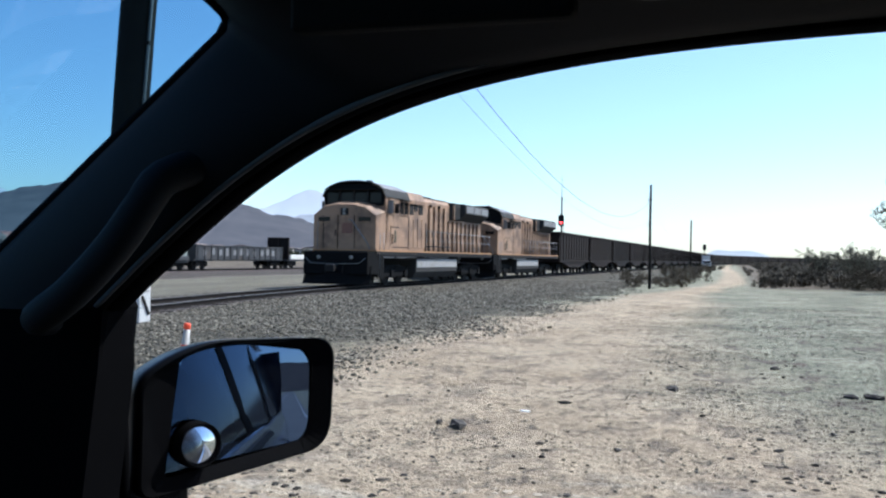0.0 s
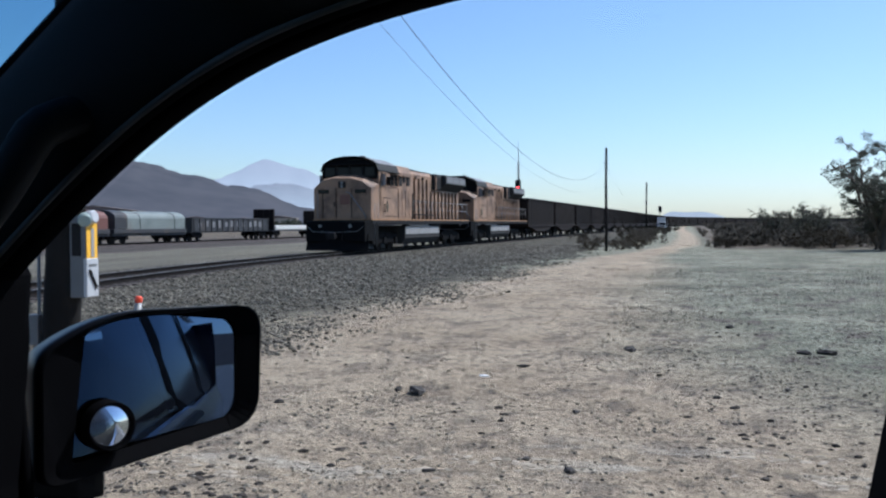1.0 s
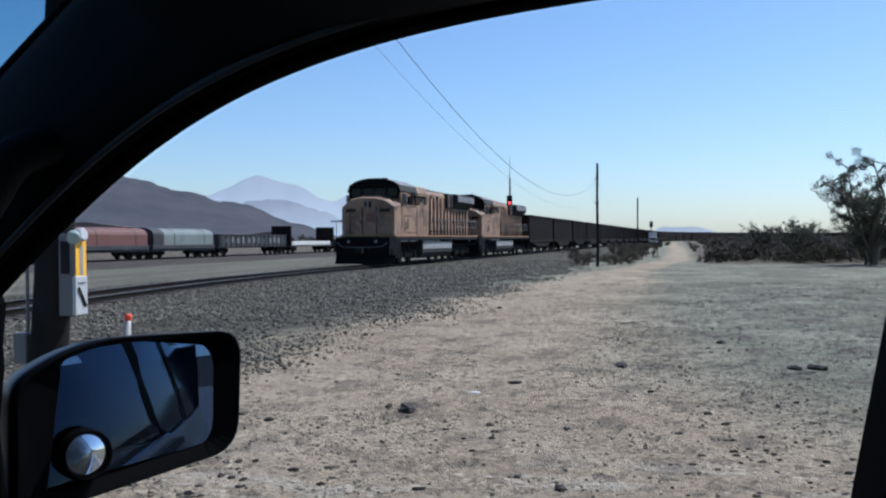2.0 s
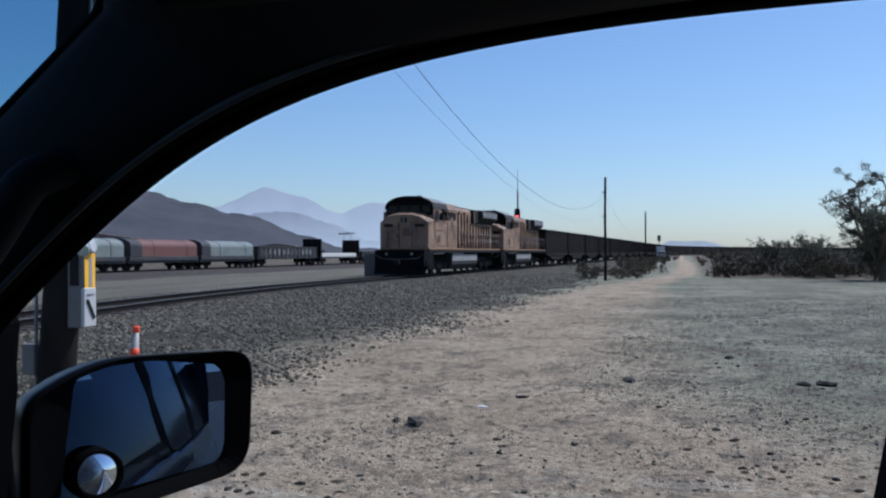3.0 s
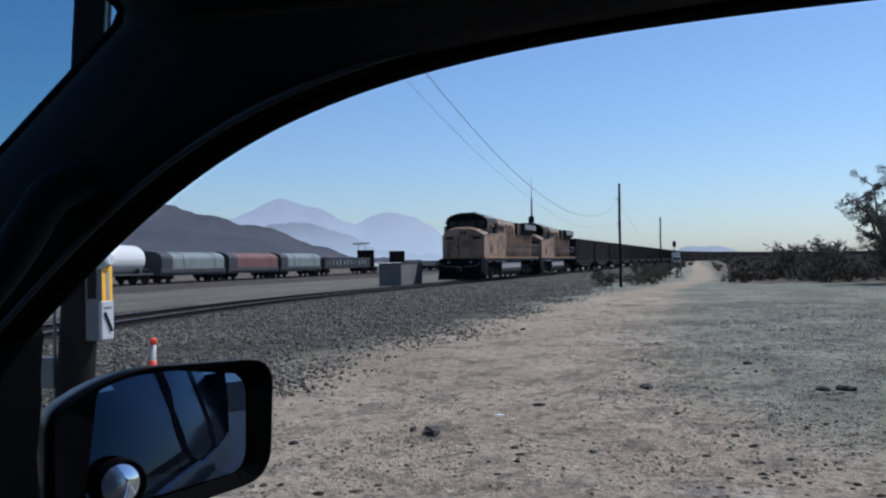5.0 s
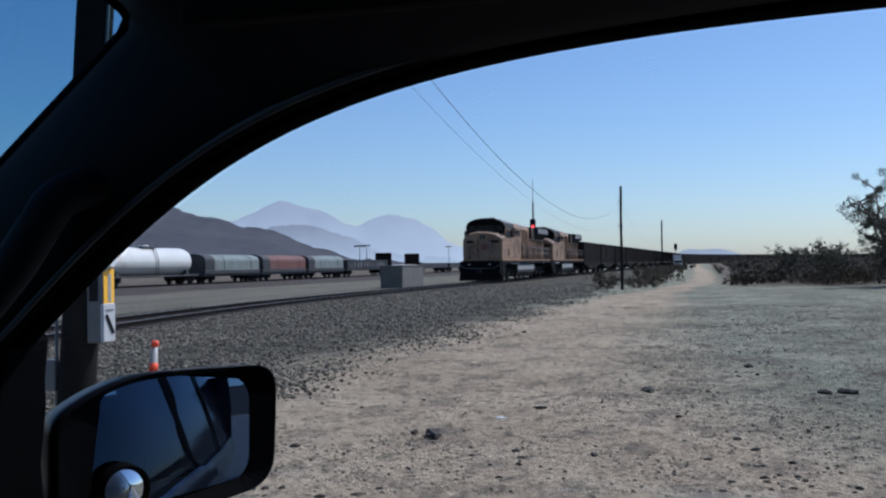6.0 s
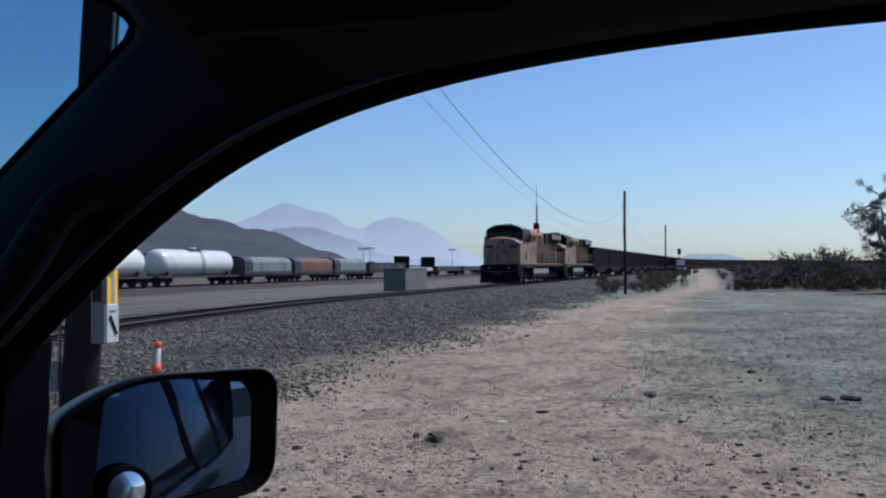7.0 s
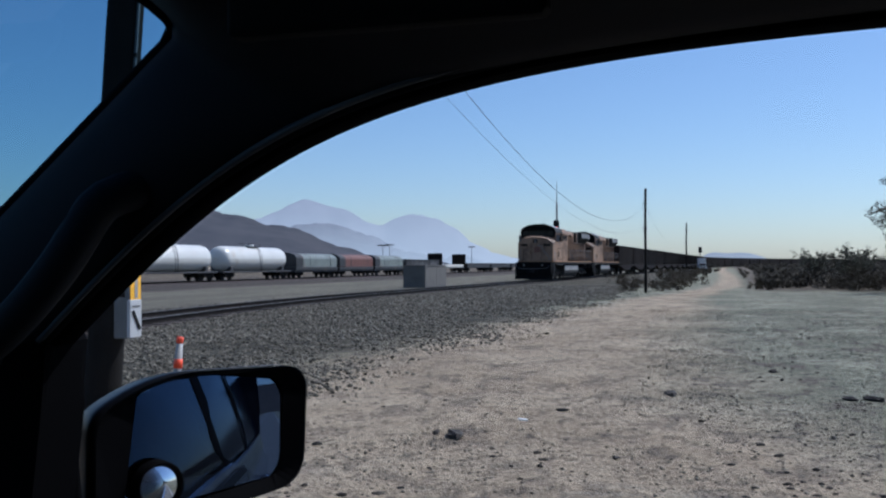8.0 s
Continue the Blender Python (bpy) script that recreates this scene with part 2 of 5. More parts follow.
def ground_material():
    m = bpy.data.materials.new("dusty_dirt_and_gravel")
    m.use_nodes = True
    n, l = m.node_tree.nodes, m.node_tree.links
    b = n["Principled BSDF"]
    b.inputs["Roughness"].default_value = 0.95
    b.inputs["Specular IOR Level"].default_value = 0.15
    tc, sep = n.new("ShaderNodeTexCoord"), n.new("ShaderNodeSeparateXYZ")
    l.new(tc.outputs["Object"], sep.inputs[0])

    def noise_tex(scale, detail=6.0, rough=0.6, stretch=None):
        t = n.new("ShaderNodeTexNoise")
        t.inputs["Scale"].default_value, t.inputs["Detail"].default_value, t.inputs["Roughness"].default_value = scale, detail, rough
        if stretch:
            mp = n.new("ShaderNodeMapping")
            mp.inputs["Scale"].default_value = stretch
            mp.inputs["Rotation"].default_value = (0, 0, radians(4))
            l.new(tc.outputs["Object"], mp.inputs[0])
            l.new(mp.outputs[0], t.inputs["Vector"])
        else:
            l.new(tc.outputs["Object"], t.inputs["Vector"])
        return t.outputs["Fac"]

    def math_node(op, a, c=None, clamp=False):
        k = n.new("ShaderNodeMath")
        k.operation, k.use_clamp = op, clamp
        for i, v in enumerate((a, c)):
            if v is None:
                continue
            if isinstance(v, (int, float)):
                k.inputs[i].default_value = v
            else:
                l.new(v, k.inputs[i])
        return k.outputs[0]

    def ramp(v, a, c, lo=0.0, hi=1.0):
        r = n.new("ShaderNodeMapRange")
        r.interpolation_type = "SMOOTHSTEP"
        for key, val in (("From Min", a), ("From Max", c), ("To Min", lo), ("To Max", hi)):
            r.inputs[key].default_value = val
        l.new(v, r.inputs["Value"])
        return r.outputs[0]

    def mix(f, a, c, blend="MIX"):
        k = n.new("ShaderNodeMix")
        k.data_type, k.blend_type = "RGBA", blend
        if isinstance(f, (int, float)):
            k.inputs["Factor"].default_value = f
        else:
            l.new(f, k.inputs["Factor"])
        for key, v in (("A", a), ("B", c)):
            if isinstance(v, tuple):
                k.inputs[key].default_value = (*v, 1)
            else:
                l.new(v, k.inputs[key])
        return k.outputs["Result"]

    X, Y = sep.outputs["X"], sep.outputs["Y"]
    wob = math_node("MULTIPLY", math_node("SUBTRACT", noise_tex(0.16, 4), 0.5), 7.0)
    wx = math_node("ADD", X, wob)
    patch, mid, fine, grit = noise_tex(0.35, 7, 0.65), noise_tex(2.2, 6, 0.7), noise_tex(14, 5, 0.7), noise_tex(70, 3, 0.7)
    sand = mix(ramp(patch, 0.3, 0.7), (0.345, 0.268, 0.178), (0.455, 0.366, 0.252))
    gravel = mix(ramp(patch, 0.35, 0.65), (0.168, 0.168, 0.116), (0.305, 0.298, 0.212))
    ballast = mix(ramp(mid, 0.35, 0.7), (0.042, 0.038, 0.028), (0.118, 0.104, 0.076))
    paved = mix(ramp(noise_tex(0.5, 6, 0.6, (1, 0.12, 1)), 0.35, 0.7), (0.122, 0.110, 0.082), (0.172, 0.156, 0.117))
    cinder = mix(ramp(mid, 0.35, 0.7), (0.052, 0.042, 0.036), (0.092, 0.077, 0.065))
    scrub = mix(ramp(patch, 0.35, 0.65), (0.08, 0.064, 0.045), (0.145, 0.12, 0.088))
    # the worn sandy lane that runs on beside the poles
    lane = math_node("ADD", ramp(Y, 8.0, 20.0, -3.0, -3.8), math_node("ADD", ramp(Y, 24.0, 42.0, 0.0, 1.0), math_node("ADD", ramp(Y, 42.0, 75.0, 0.0, 2.6), ramp(Y, 100.0, 270.0, 0.0, -2.0))))
    off = math_node("ABSOLUTE", math_node("SUBTRACT", math_node("ADD", X, math_node("MULTIPLY", wob, 0.4)), lane))
    wide = math_node("ADD", ramp(Y, 12.0, 60.0, 1.6, 0.6), ramp(Y, 6.5, 12.5, 2.2, 0.0))
    soft_edge = ramp(Y, 12.0, 60.0, 3.0, 0.8)
    in_lane = math_node("SUBTRACT", 1.0, math_node("DIVIDE", math_node("SUBTRACT", off, wide), soft_edge), True)
    col = mix(math_node("MULTIPLY", in_lane, ramp(mid, 0.2, 0.5, 0.7, 1.0)), gravel, sand)
    # scuffed darker streaks and clods
    streak = noise_tex(1.0, 7, 0.72, (1.5, 1.0, 1))
    col = mix(math_node("MULTIPLY", ramp(streak, 0.50, 0.62), math_node("SUBTRACT", 0.85, math_node("MULTIPLY", in_lane, 0.25))), col, (0.13, 0.104, 0.082))
    col = mix(math_node("MULTIPLY", ramp(noise_tex(4.5, 6, 0.72, (1.3, 1.0, 1)), 0.51, 0.62), math_node("SUBTRACT", 0.85, math_node("MULTIPLY", in_lane, 0.25))), col, (0.07, 0.057, 0.046))
    # bleached crust close to the car
    crust = math_node("MULTIPLY", ramp(Y, 7.4, 6.2), ramp(noise_tex(0.9, 6, 0.65, (0.8, 2.2, 1)), 0.54, 0.64))
    col = mix(math_node("MULTIPLY", crust, 0.65), col, (0.45, 0.395, 0.305))
    col = mix(ramp(wx, -5.0, -7.6), col, ballast)
    far_field = math_node("MULTIPLY", ramp(math_node("ADD", Y, wob), 56.0, 62.0), ramp(X, 0.4, 2.2))
    col = mix(far_field, col, scrub)
    yard_lane = math_node("MULTIPLY", ramp(wx, -19.6, -20.6), 1.0)
    col = mix(yard_lane, col, paved)
    col = mix(ramp(wx, -33.0, -35.5), col, cinder)
    col = mix(ramp(X, -62.0, -70.0), col, scrub)
    speck = ramp(grit, 0.32, 0.68, 0.68, 1.28)
    col = mix(1.0, col, speck, "MULTIPLY")
    col = mix(1.0, col, ramp(fine, 0.32, 0.68, 0.74, 1.22), "MULTIPLY")
    l.new(col, b.inputs["Base Color"])
    bp = n.new("ShaderNodeBump")
    bp.inputs["Strength"].default_value, bp.inputs["Distance"].default_value = 1.0, 0.07
    l.new(math_node("ADD", math_node("MULTIPLY", grit, 0.4), math_node("ADD", fine, math_node("MULTIPLY", mid, 1.5))), bp.inputs["Height"])
    l.new(bp.outputs[0], b.inputs["Normal"])
    return m


def spaced(lo, hi, near, step, grow):
    out, v, d = [near], near, step
    while v < hi:
        d *= grow
        v += d
        out.append(min(v, hi))
    v, d = near, step
    while v > lo:
        d *= grow
        v -= d
        out.insert(0, max(v, lo))
    return out


def ground_z(x, y):
    """Small humps and ruts near the car; level elsewhere."""
    k = max(0.0, 1 - max(0.0, math.hypot(x, y - 8) - 18) / 25)
    lane = 0.0
    if -8 < x < 4 and y < 70:
        c = -3.0 + 2.6 * min(max((y - 8) / 52, 0), 1)
        lane = -0.03 * math.exp(-((x - c - 0.8) / 0.35) ** 2) - 0.03 * math.exp(-((x - c + 0.8) / 0.35) ** 2)
    dip = 0.26 * min(max((-36 - x) / 8, 0), 1) * min(max((x + 80) / 12, 0), 1)     # the yard lies a little lower
    bed = 0.0
    d = abs(x - track_x(y))
    if d < 5:
        bed = 0.05 * (1 - d / 5) * min(1.0, max(0.0, (d - 0.9) / 0.8))
    return k * (0.05 * noise.noise((x * 0.35, y * 0.35, 0)) + 0.022 * noise.noise((x * 1.7, y * 1.7, 3)) + 0.008 * noise.noise((x * 6, y * 6, 5))) + lane * k - 0.02 + bed - dip


gx, gy = spaced(-4800, 4800, -2.0, 0.12, 1.035), spaced(-4800, 4800, 8.0, 0.10, 1.035)
gv = [(x, y, ground_z(x, y)) for y in gy for x in gx]
gw = len(gx)
gf = [(j * gw + i, j * gw + i + 1, (j + 1) * gw + i + 1, (j + 1) * gw + i) for j in range(len(gy) - 1) for i in range(gw - 1)]
ground = from_numpy("ground", gv, gf, ground_material(), True)
tagged(ground, "dry tan dirt and grey gravel ground beside the railway", "ground", kind="structure")


def stone_shape(seed):
    rnd = random.Random(seed)
    a = (1 + 5 ** 0.5) / 2
    base = [(-1, a, 0), (1, a, 0), (-1, -a, 0), (1, -a, 0), (0, -1, a), (0, 1, a), (0, -1, -a), (0, 1, -a), (a, 0, -1), (a, 0, 1), (-a, 0, -1), (-a, 0, 1)]
    f = [(0, 11, 5), (0, 5, 1), (0, 1, 7), (0, 7, 10), (0, 10, 11), (1, 5, 9), (5, 11, 4), (11, 10, 2), (10, 7, 6), (7, 1, 8), (3, 9, 4), (3, 4, 2), (3, 2, 6), (3, 6, 8), (3, 8, 9), (4, 9, 5), (2, 4, 11), (6, 2, 10), (8, 6, 7), (9, 8, 1)]
    v = np.array(base) / np.linalg.norm(base[0])
    v *= np.array([[rnd.uniform(0.7, 1.2)] for _ in base])
    return v * np.array([1.0, rnd.uniform(0.6, 0.95), rnd.uniform(0.45, 0.8)]), np.array(f)


def scatter(name, places, sizes, material, label, category, flat=1.0):
    """Many small stones in one mesh."""
    shapes = [stone_shape(k) for k in range(8)]
    rng = np.random.default_rng(5)
    vs, fs, at = [], [], 0
    for i, ((x, y, z), s) in enumerate(zip(places, sizes)):
        v, f = shapes[i % 8]
        a = rng.uniform(0, 6.283)
        c, sn = math.cos(a), math.sin(a)
        w = v * s * np.array([1.0, 1.0, flat])
        vs.append(np.stack([w[:, 0] * c - w[:, 1] * sn + x, w[:, 0] * sn + w[:, 1] * c + y, w[:, 2] + z + 0.25 * s * flat], 1))
        fs.append(f + at)
        at += len(v)
    ob = from_numpy(name, np.concatenate(vs), np.concatenate(fs), material)
    return tagged(ob, label, category, kind="stuff")


def island_mat(name, a, b, rough=0.9):
    m = bpy.data.materials.new(name)
    m.use_nodes = True
    n, l = m.node_tree.nodes, m.node_tree.links
    g, r, t, x = n.new("ShaderNodeNewGeometry"), n.new("ShaderNodeMix"), n.new("ShaderNodeTexNoise"), n.new("ShaderNodeMix")
    r.data_type = x.data_type = "RGBA"
    r.inputs["A"].default_value, r.inputs["B"].default_value = (*a, 1), (*b, 1)
    l.new(g.outputs["Random Per Island"], r.inputs["Factor"])
    t.inputs["Scale"].default_value = 30
    x.blend_type = "MULTIPLY"
    x.inputs["Factor"].default_value = 0.5
    l.new(r.outputs["Result"], x.inputs["A"])
    l.new(t.outputs["Fac"], x.inputs["B"])
    l.new(x.outputs["Result"], n["Principled BSDF"].inputs["Base Color"])
    n["Principled BSDF"].inputs["Roughness"].default_value = rough
    n["Principled BSDF"].inputs["Specular IOR Level"].default_value = 0.2
    return m


rng = np.random.default_rng(11)
M_ballast = island_mat("ballast_stone", (0.045, 0.040, 0.030), (0.30, 0.265, 0.200))
M_pebble = island_mat("dirt_pebble", (0.09, 0.078, 0.06), (0.37, 0.325, 0.25))
spots, sizes = [], []
while len(spots) < 60000:
    y = 8 + 62 * rng.random() ** 1.5
    c = track_x(y)
    x = c - 2.4 + (-5.2 - c + 2.4) * rng.random() ** 0.85 + rng.normal(0, 0.5)
    if abs(x - c) < 1.25 and rng.random() < 0.75:
        continue
    if x > -13 and noise.noise((x * 0.5, y * 0.22, 4)) + 0.4 * noise.noise((x * 1.6, y * 0.9, 6)) < rng.uniform(-0.75, 0.25) + (x + 8.5) * 0.12:
        continue
    spots.append((x, y, ground_z(x, y)))
    sizes.append((0.014 + 0.030 * rng.random() ** 2.2) * (1.0 + 0.012 * y))
scatter("ballast_stones", spots, sizes, M_ballast, "loose grey crushed ballast stones along the track", "ballast")
spots, sizes = [], []
for _ in range(80000):
    y = 4.6 + 30 * rng.random() ** 2
    x = -6.5 + 13 * rng.random() * (0.6 + y / 25)
    lane = abs(x + 3.4)
    cl = noise.noise((x * 0.55, y * 0.4, 8)) + 0.5 * noise.noise((x * 1.9, y * 1.3, 2))
    if cl < rng.uniform(-0.5, 0.55) or (lane < 2.2 and y > 8.6 and rng.random() < 0.75):
        continue
    spots.append((x, y, ground_z(x, y)))
    sizes.append(0.004 + 0.014 * rng.random() ** 4 + 0.0004 * y)
scatter("pebbles", spots, sizes, M_pebble, "scattered small pebbles and clods on dry dirt", "pebbles")

M_clod = island_mat("dark_clod", (0.018, 0.015, 0.012), (0.085, 0.068, 0.052))
spots, sizes = [], []
while len(spots) < 1900:
    y = 5.0 + 22 * rng.random() ** 2.6
    x = -6.5 + 12 * rng.random() * (0.6 + y / 25)
    if noise.noise((x * 0.8, y * 0.6, 12)) < 0.02 or (abs(x + 3.4) < 1.8 and y > 8.8 and rng.random() < 0.7):
        continue
    spots.append((x, y, ground_z(x, y) - 0.006))
    sizes.append(0.012 + 0.035 * rng.random() ** 3)
scatter("clods", spots, sizes, M_clod, "dark broken clods and chips lying on the dirt", "clods", 0.7)

spots, sizes = [], []
for cx, cy, n_, w_ in ((-1.75, 5.75, 70, 0.34), (-1.05, 6.12, 80, 0.36), (0.5, 6.7, 70, 0.42), (-2.9, 5.55, 40, 0.3), (1.1, 6.1, 40, 0.3)):
    for _ in range(n_):
        x, y = cx + rng.normal(0, w_), cy + rng.normal(0, 0.09)
        spots.append((x, y, ground_z(x, y) - 0.004))
        sizes.append(0.015 + 0.045 * rng.random() ** 2)
scatter("pale_chips", spots, sizes, island_mat("pale_crust", (0.25, 0.205, 0.145), (0.50, 0.42, 0.31)), "pale broken crust flakes lying on the dirt", "crust flakes", 0.3)

# ---- road on which the car stands ----
road = part("road", box(NB(), -12.5, 420, -5.6, 2.4, -0.30, 0.035), M_asphalt)
tagged(road, "sun-bleached two-lane asphalt road with worn lines", "road", kind="structure")
for y_, n_ in ((2.05, "edge_line"), (-5.2, "edge_line"), (-1.5, "centre_line")):
    part(n_, box(NB(), -12.0, 420, y_ - 0.06, y_ + 0.06, 0.035, 0.039), M_white, road, "worn white road line")

# ---- track ----
track = thing("railway_track", pose(0, 0, 0), "single main railway track with steel rails on dark wooden ties", "railway track", kind="structure")
ys = [2 + 1.0 * k for k in range(0, 120)] + [122 + 8 * k for k in range(60)]
for side in (-0.755, 0.755):
    web, top = NB(), NB()
    for bm, prof in ((web, ((-0.07, 0.0), (0.07, 0.0), (0.07, 0.02), (0.012, 0.04), (0.012, 0.12), (0.036, 0.13), (0.036, 0.152), (-0.036, 0.152), (-0.036, 0.13), (-0.012, 0.12), (-0.012, 0.04), (-0.07, 0.02))),
                     (top, ((-0.034, 0.1525), (0.034, 0.1525), (0.030, 0.162), (-0.030, 0.162)))):
        rings = []
        for y in ys:
            x = track_x(y) + side
            rings.append([bm.verts.new((x + a, y, h + 0.02)) for a, h in prof])
        for q, w in zip(rings, rings[1:]):
            for k in range(len(prof)):
                bm.faces.new((q[k], q[(k + 1) % len(prof)], w[(k + 1) % len(prof)], w[k]))
    rail = part("rail", web, M_steel, track, "rust-brown steel rail")
    part("rail_head", top, M_railtop, rail, "polished running surface")
tie_bm = box(NB(), -1.3, 1.3, -0.11, 0.11, -0.12, 0.03)
bevel(tie_bm, 0.012)
tie = part("tie", tie_bm, M_tie, track)
y0 = 12.0
tie.matrix_basis = pose(track_x(y0), y0, 0, 0, 0, 0)
for k in range(1, 200):
    y = y0 + 0.55 * k
    again(tie, track_x(y), y, rng.uniform(-0.01, 0.015), rng.uniform(-1.5, 1.5))
yard_track = thing("yard_track", pose(YARD_X, 0, -0.30), "yard railway track behind a dusty service road", "railway track", kind="structure")
for side in (-0.755, 0.755):
    part("rail", box(NB(), side - 0.035, side + 0.035, -60, 700, 0, 0.14), M_steel, yard_track)

# ---- hills and distance ----
def ridge(name, dist, az0, az1, bumps, material, label, rough_amp, seed, depth=500):
    """A hill chain: height over the horizon as humps of (azimuth to the left, width, degrees)."""
    verts, faces, n, rows = [], [], 160, 10
    for j in range(rows):
        for i in range(n):
            az = az0 + (az1 - az0) * i / (n - 1)
            e = sum(h * math.exp(-((az - c) / (w if az > c else w2)) ** 2) for c, w, w2, h in bumps)
            edge = min(1, 6 * min(i, n - 1 - i) / n)
            f = j / (rows - 1)
            d = dist + depth * (f - 1)
            hgt = math.tan(radians(e)) * dist * math.sin(f * math.pi / 2) ** 1.3 * edge
            hgt += dist * 0.0018 * rough_amp * f * edge * (noise.fractal((az * 0.6, f * 2.5, seed), 1.0, 2.0, 6))
            a = radians(az)
            verts.append((-math.sin(a) * d, math.cos(a) * d, hgt - 2 + 1.6))
    for j in range(rows - 1):
        for i in range(n - 1):
            faces.append((j * n + i, j * n + i + 1, (j + 1) * n + i + 1, (j + 1) * n + i))
    return tagged(from_numpy(name, verts, faces, material, True), label, "mountain", kind="structure")


# the hills glow: their haze is emission colour, graded by height
ridge("backdrop_near_hill", 1800, 54, 12, [(35.5, 14, 9.5, 4.2), (26.5, 2.5, 4, 0.65)], plain("brown_hill_haze_glow", (0.040, 0.036, 0.034), (0.50, 0.60, 0.82), 0.085, (0.065, 0.070, 0.088), 60), "dark bare hillside in painted haze", 3.0, 1)
ridge("backdrop_mid_hills", 3000, 36, 11, [(24, 3.2, 4.2, 2.4), (30, 4, 4, 1.6), (17, 3, 4, 0.3)], plain("hill_blue_haze_glow", (0.05, 0.05, 0.05), (0.56, 0.61, 0.73), 0.385, (0.41, 0.46, 0.51), 130), "hills in painted blue-grey haze", 4.0, 7)
ridge("backdrop_far_mountain", 4200, 56, 8, [(25.4, 4.0, 3.2, 2.35), (20, 9, 7, 1.9), (18.2, 2.2, 2.6, 1.2), (31, 4, 4, 0.9), (45, 6, 5, 4.3)], plain("far_mountain_haze_glow", (0.05, 0.05, 0.05), (0.60, 0.655, 0.78), 0.52, (0.47, 0.52, 0.57), 290), "pale far mountain dissolving in painted haze", 4.5, 3)
ridge("backdrop_rear_hill", 900, -62, -140, [(-92, 14, 12, 4.2), (-112, 10, 12, 2.5)], plain("dark_rear_hill", (0.05, 0.045, 0.04), (0.50, 0.55, 0.78), 0.03, (0.02, 0.02, 0.025), 60), "dark brush-covered hill behind the road", 1.0, 4)
ridge("backdrop_right_hill", 3600, 4.5, -5.0, [(1.0, 0.9, 1.2, 0.62), (-0.9, 1.2, 1.3, 0.62)], plain("right_hill_haze_glow", (0.05, 0.05, 0.05), (0.52, 0.58, 0.66), 0.52, (0.40, 0.43, 0.47), 50), "low hill on the horizon in painted pale haze", 0.5, 9)

# ---- the parked vehicle from which one looks out ----
# its nose points to -x, its passenger side faces +y
def side_y(z):
    return 0.80 - 0.3 * (z - 1.3)


def bez(p0, p1, p2, p3, t):
    a = 1 - t
    return tuple(a ** 3 * p0[k] + 3 * a * a * t * p1[k] + 3 * a * t * t * p2[k] + t ** 3 * p3[k] for k in range(len(p0)))


def window_arc(t, out=0.0):
    """Upper edge of the door window in (x, z), moved outwards by out."""
    c = ((-0.588, 1.525), (-0.36, 1.70), (-0.28, 1.7495), (0.165, 1.7553))
    x, z = bez(*c, t)
    x1, z1 = bez(*c, min(t + 0.01, 1.0))
    x0, z0 = bez(*c, max(t - 0.01, 0.0))
    d = math.hypot(x1 - x0, z1 - z0)
    return x - (z1 - z0) / d * out, z + (x1 - x0) / d * out


vehicle = thing("car", pose(0, 0, 0), "dark blue parked car with charcoal interior, seen from its passenger seat", "car")


def strip(bm, rows):
    """A skin through rows of points."""
    vs = [[bm.verts.new(p) for p in r] for r in rows]
    for a, b in zip(vs, vs[1:]):
        for k in range(len(a) - 1):
            bm.faces.new((a[k], a[k + 1], b[k + 1], b[k])).smooth = True
    return bm


def sweep_band(o0, o1, y_in, y_out, n=48):
    """A solid frame that follows the window's arc between two offsets."""
    bm, rows = NB(), []
    for k in range(n + 1):
        t = k / n
        (xa, za), (xb, zb) = window_arc(t, o0), window_arc(t, o1)
        rows.append([(xa, side_y(za) + y_out, za), (xa, side_y(za) + y_in, za), (xb, side_y(zb) + y_in, zb), (xb, side_y(zb) + y_out, zb), (xa, side_y(za) + y_out, za)])
    return strip(bm, rows)


part("door_frame", sweep_band(0.0, 0.06, -0.022, 0.006), M_rubber, vehicle, "black rubber-sealed window frame")
part("window_seal", sweep_band(0.004, 0.016, -0.027, -0.021), M_trim, vehicle)


# pillar cover and headliner: one skin from the window's edge to the windshield and the roof
def outer_edge(t):
    """Edge along the windshield (low t), then along the roof's side."""
    if t < 0.46:
        k = t / 0.46
        x = -0.80 + (0.80 - 0.425) * k
        z = 1.530 + (1.782 - 1.530) * k
        return x, side_y(z) - 0.002, z
    k = min((t - 0.46) / 0.14, 1)
    x = -0.425 + 0.02 * k
    s = k * k * (3 - 2 * k)
    if t <= 0.60:
        return x, side_y(1.782) - 0.002 - 0.20 * s, 1.782 + 0.035 * math.sqrt(k)
    return -0.405 + (t - 0.60) / 0.40 * 0.78, 0.451, 1.817


rows, n, m = [], 72, 12
for i in range(n + 1):
    t = i / n
    xa, za = window_arc(t, 0.008)
    if t > 0.6:
        xa += (t - 0.6) * 0.4
    a = Vector((xa, side_y(za) - 0.028, za))
    b = Vector(outer_edge(t))
    r = [a + Vector((0, 0.03, 0.004))]
    for j in range(m + 1):
        k = j / m
        p = a.lerp(b, k)
        bulge = 0.020 * math.sin(math.pi * k) ** 0.7 * (1.0 - 0.9 * min(max((t - 0.35) / 0.25, 0.0), 1.0))
        p += Vector((0.3 * bulge, -bulge, -0.2 * bulge))
        r.append(p)
    r.append(b + Vector((-0.01, 0.02, 0.012)))
    rows.append(r)
part("pillar_cover", strip(NB(), rows), M_trim, vehicle, "charcoal plastic windshield pillar cover")
# rounded edge of the cover, its highlight painted in as a paler tone
rim = NB()
